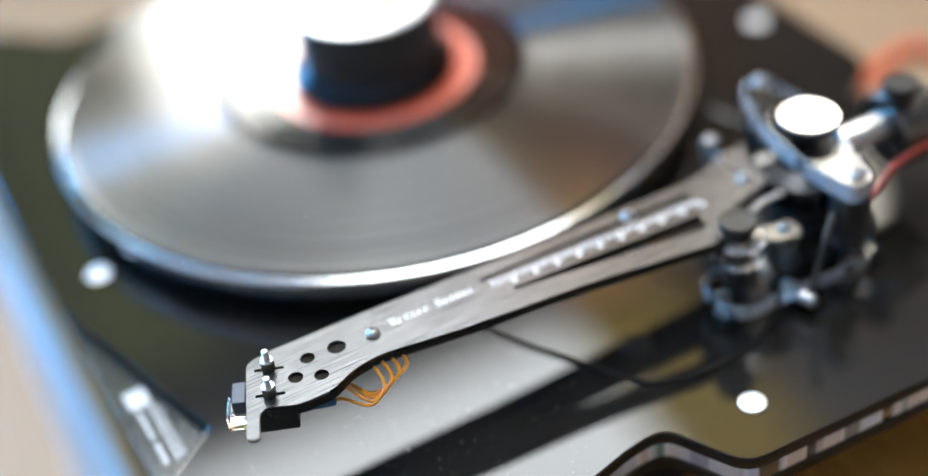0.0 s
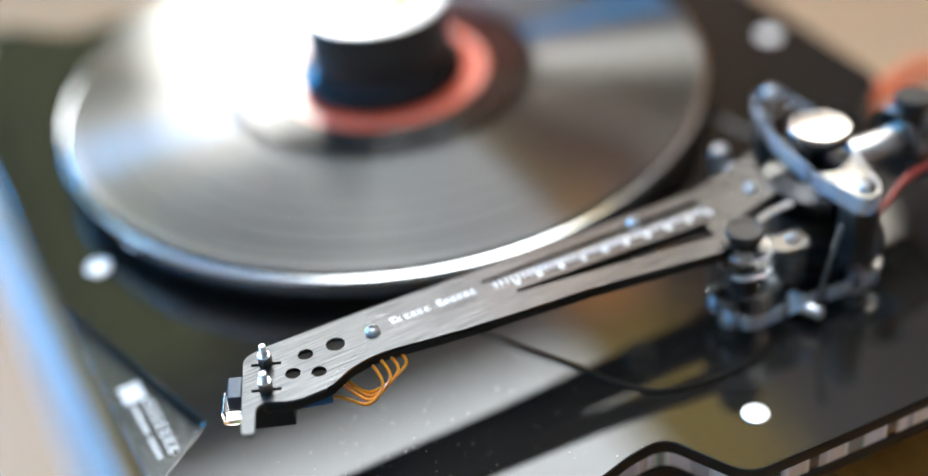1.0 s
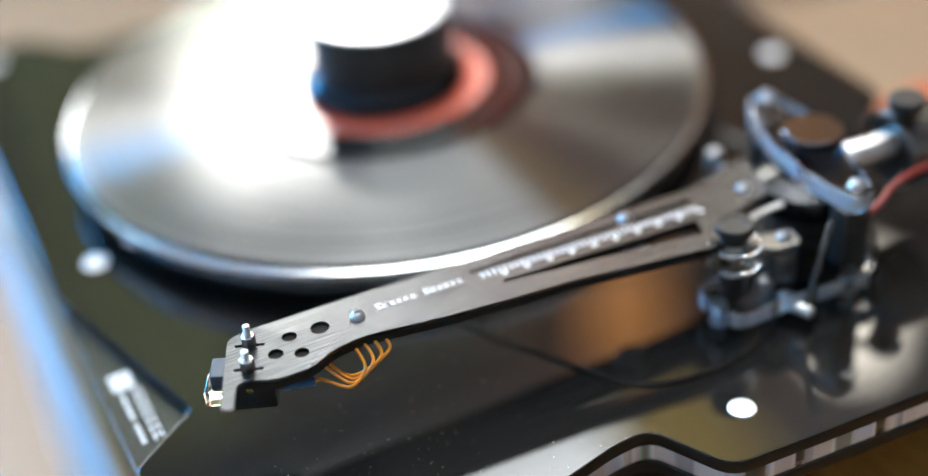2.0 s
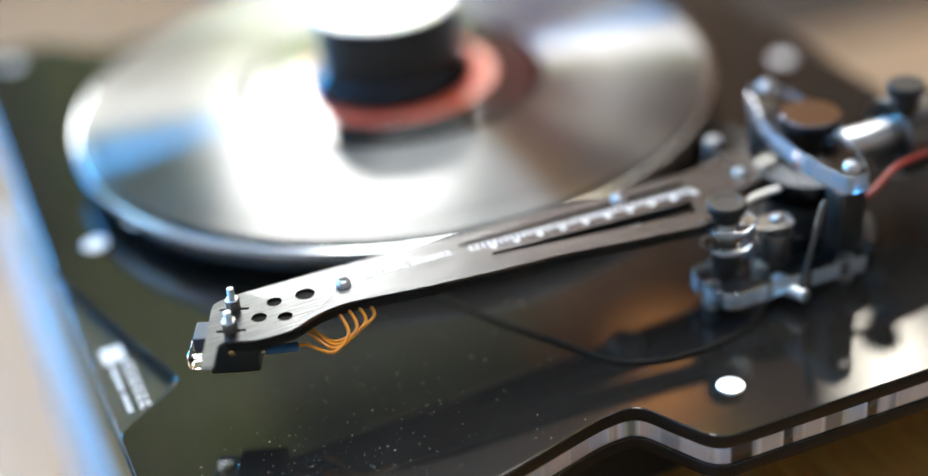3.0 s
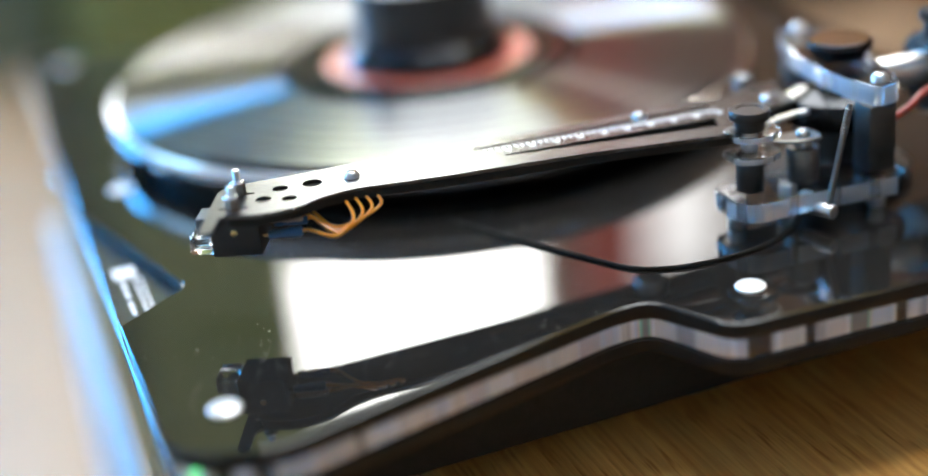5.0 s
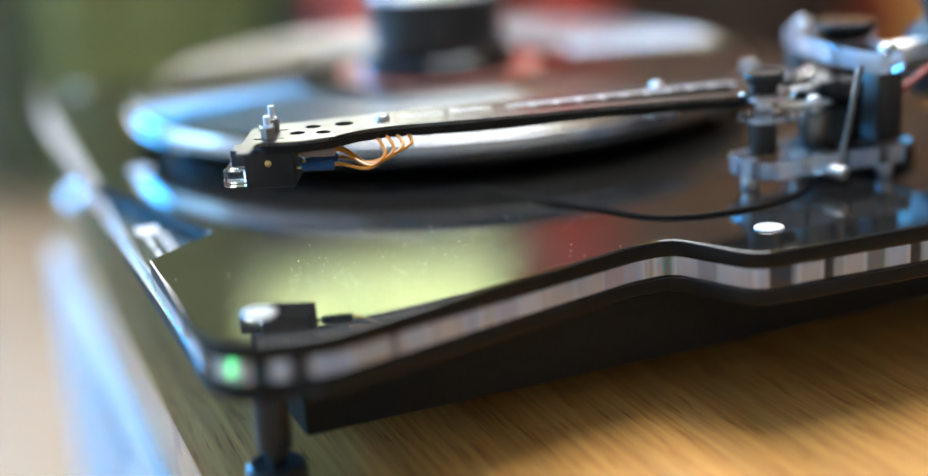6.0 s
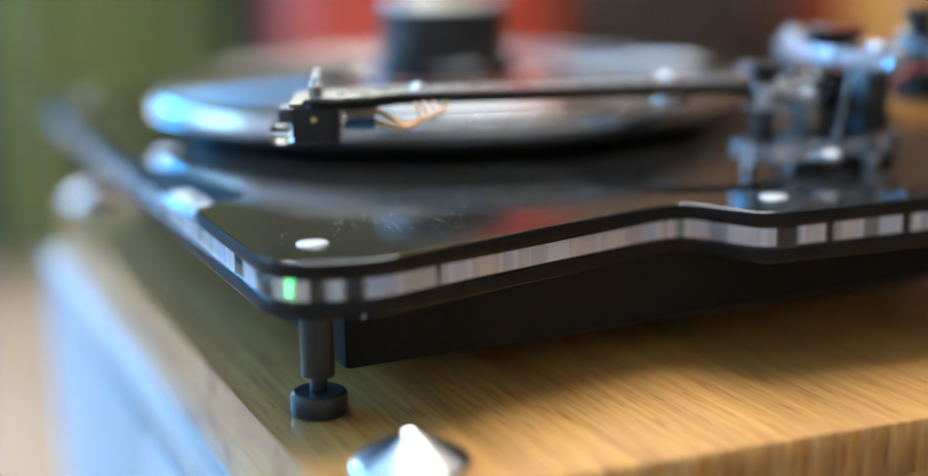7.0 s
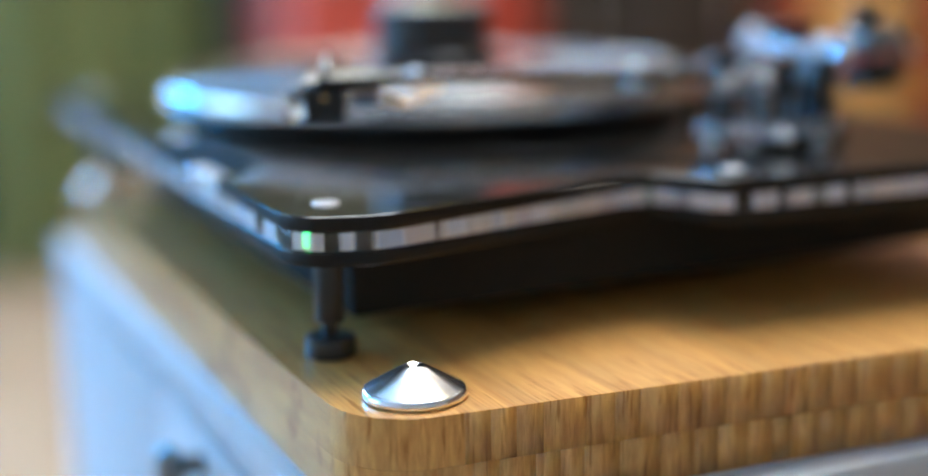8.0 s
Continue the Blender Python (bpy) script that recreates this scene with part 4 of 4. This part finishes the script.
    part("lift_neck", upright(px, py, 0.0862, 0.0032, 0.0028, 0.0002, 24), STEEL, ob)
    tab = rounded([(0.0600, -0.2150), (0.0560, -0.2120), (0.0520, -0.2170), (0.0620, -0.2260), (0.0720, -0.2265), (0.0730, -0.2160)], 0.004, 5)
    part("lift_tab", slab(B(), tab, 0.0891, 0.0903, 0.0003), GUN, ob)
    ball_screw(ob, px, py, 0.0904, 0.0026)
    part("lift_bar", tube(B(), [(0.0560, -0.2080, 0.0900), (0.0680, -0.2040, 0.0915), (0.0860, -0.2060, 0.0920), (0.0950, -0.2180, 0.0915)], 0.0011), STEEL, ob, "bent steel lift bar")
    a, b = Vector((0.0664, -0.2365, 0.0662)), Vector((0.0740, -0.2382, 0.1053))
    q = (b - a).to_track_quat("Z", "Y").to_matrix().to_4x4()
    ln = (b - a).length
    prof = [(0, 0), (0.0011, 0), (0.0011, ln * 0.70)]
    for i in range(9):
        z = ln * 0.72 + i * ln * 0.028
        prof += [(0.0011, z), (0.0014, z + ln * 0.007), (0.0014, z + ln * 0.014), (0.0011, z + ln * 0.021)]
    part("lift_rod", lathe(B(), prof + [(0.0009, ln), (0, ln)], 16, a, q), GUN, ob, "threaded steel rod")
    brl = Euler((0, radians(90), radians(-70))).to_matrix().to_4x4()
    part("rod_barrel", lathe(B(), turned(0.0026, -0.011, 0.003, 0.0004), 24, a, brl), STEEL, ob)
    # counterweight end behind the bearing
    part("rear_tube", lathe(B(), turned(0.0060, 0, 0.055, 0.0005), 32, (0.112, -0.1990, 0.0980), Euler((0, radians(90), radians(-4))).to_matrix().to_4x4()), STEEL, ob, "steel tube behind the bearing")
    cwt = part("counterweight", lathe(B(), [(0, 0), (0.0150, 0), (0.0160, 0.001), (0.0160, 0.020), (0.0150, 0.021), (0, 0.021)], 48, (0.134, -0.2005, 0.0955), Euler((0, radians(90), radians(-4))).to_matrix().to_4x4()), GUN, ob, "dark metal counterweight")
    part("weight_knob", lathe(B(), [(0, 0), (0.0055, 0), (0.0055, 0.006), (0.0072, 0.0068), (0.0075, 0.010), (0.0068, 0.0108), (0, 0.0108)], 32, (0.1360, -0.2060, 0.1110)), BLACK, cwt)
    return ob


def cables():
    ob = thing("signal_cable", "thick orange-red signal cable looping behind the plinth", "cable", "signal cables")
    part("sheath", tube(B(), [(0.228, -0.215, 0.0058), (0.218, -0.150, 0.009), (0.212, -0.104, 0.020), (0.234, -0.090, 0.022), (0.256, -0.083, 0.022), (0.284, -0.083, 0.018), (0.315, -0.092, -0.030), (0.330, -0.110, -0.25), (0.345, -0.120, FLOOR + 0.03), (0.40, -0.10, FLOOR + 0.0056), (0.52, -0.02, FLOOR + 0.0056)], 0.0054, 14, 8), RED_CABLE, ob)
    ob = thing("signal_cable", "thin red arm lead running back from the yoke", "cable", "signal cables")
    part("sheath", tube(B(), [(0.0985, -0.2265, 0.0900), (0.108, -0.226, 0.0935), (0.122, -0.222, 0.0975), (0.150, -0.220, 0.0960), (0.185, -0.215, 0.0800), (0.225, -0.200, 0.035), (0.262, -0.19, -0.05), (0.285, -0.195, -0.28), (0.30, -0.20, FLOOR + 0.02), (0.36, -0.22, FLOOR + 0.0014), (0.46, -0.30, FLOOR + 0.0014)], 0.0013, 10, 8), RED_LEAD, ob)


cabinet()
for x_, y_ in ((-0.1500, -0.3105), (-0.1570, 0.1600)):
    cone(x_, y_)
turntable()
record()
clamp()
tonearm()
cables()
dust()


# ---------- the board's strips ----------
def board():
    ob = thing("bamboo_board", "thick laminated bamboo board with rounded corners on the cabinet", "board")
    rng = random.Random(11)
    for z0, z1 in ((UNDER, -0.0186), (-0.0185, TOP)):
        x = -0.180
        while x < 0.244:
            w = rng.uniform(0.0085, 0.0165)
            x1 = min(x + w, 0.248)
            n = 8 if x < -0.15 else 1
            xs = [x + (x1 - x - 0.00006) * i / n for i in range(n + 1)]
            k = rng.uniform(0, 0.00005)
            pts = [(u, near_edge(u) + k) for u in xs] + [(u, far_edge(u) - k) for u in reversed(xs)]
            part("strip", slab(B(), pts, z0, z1), BAMBOO, ob, "", 30)
            x = x1


board()
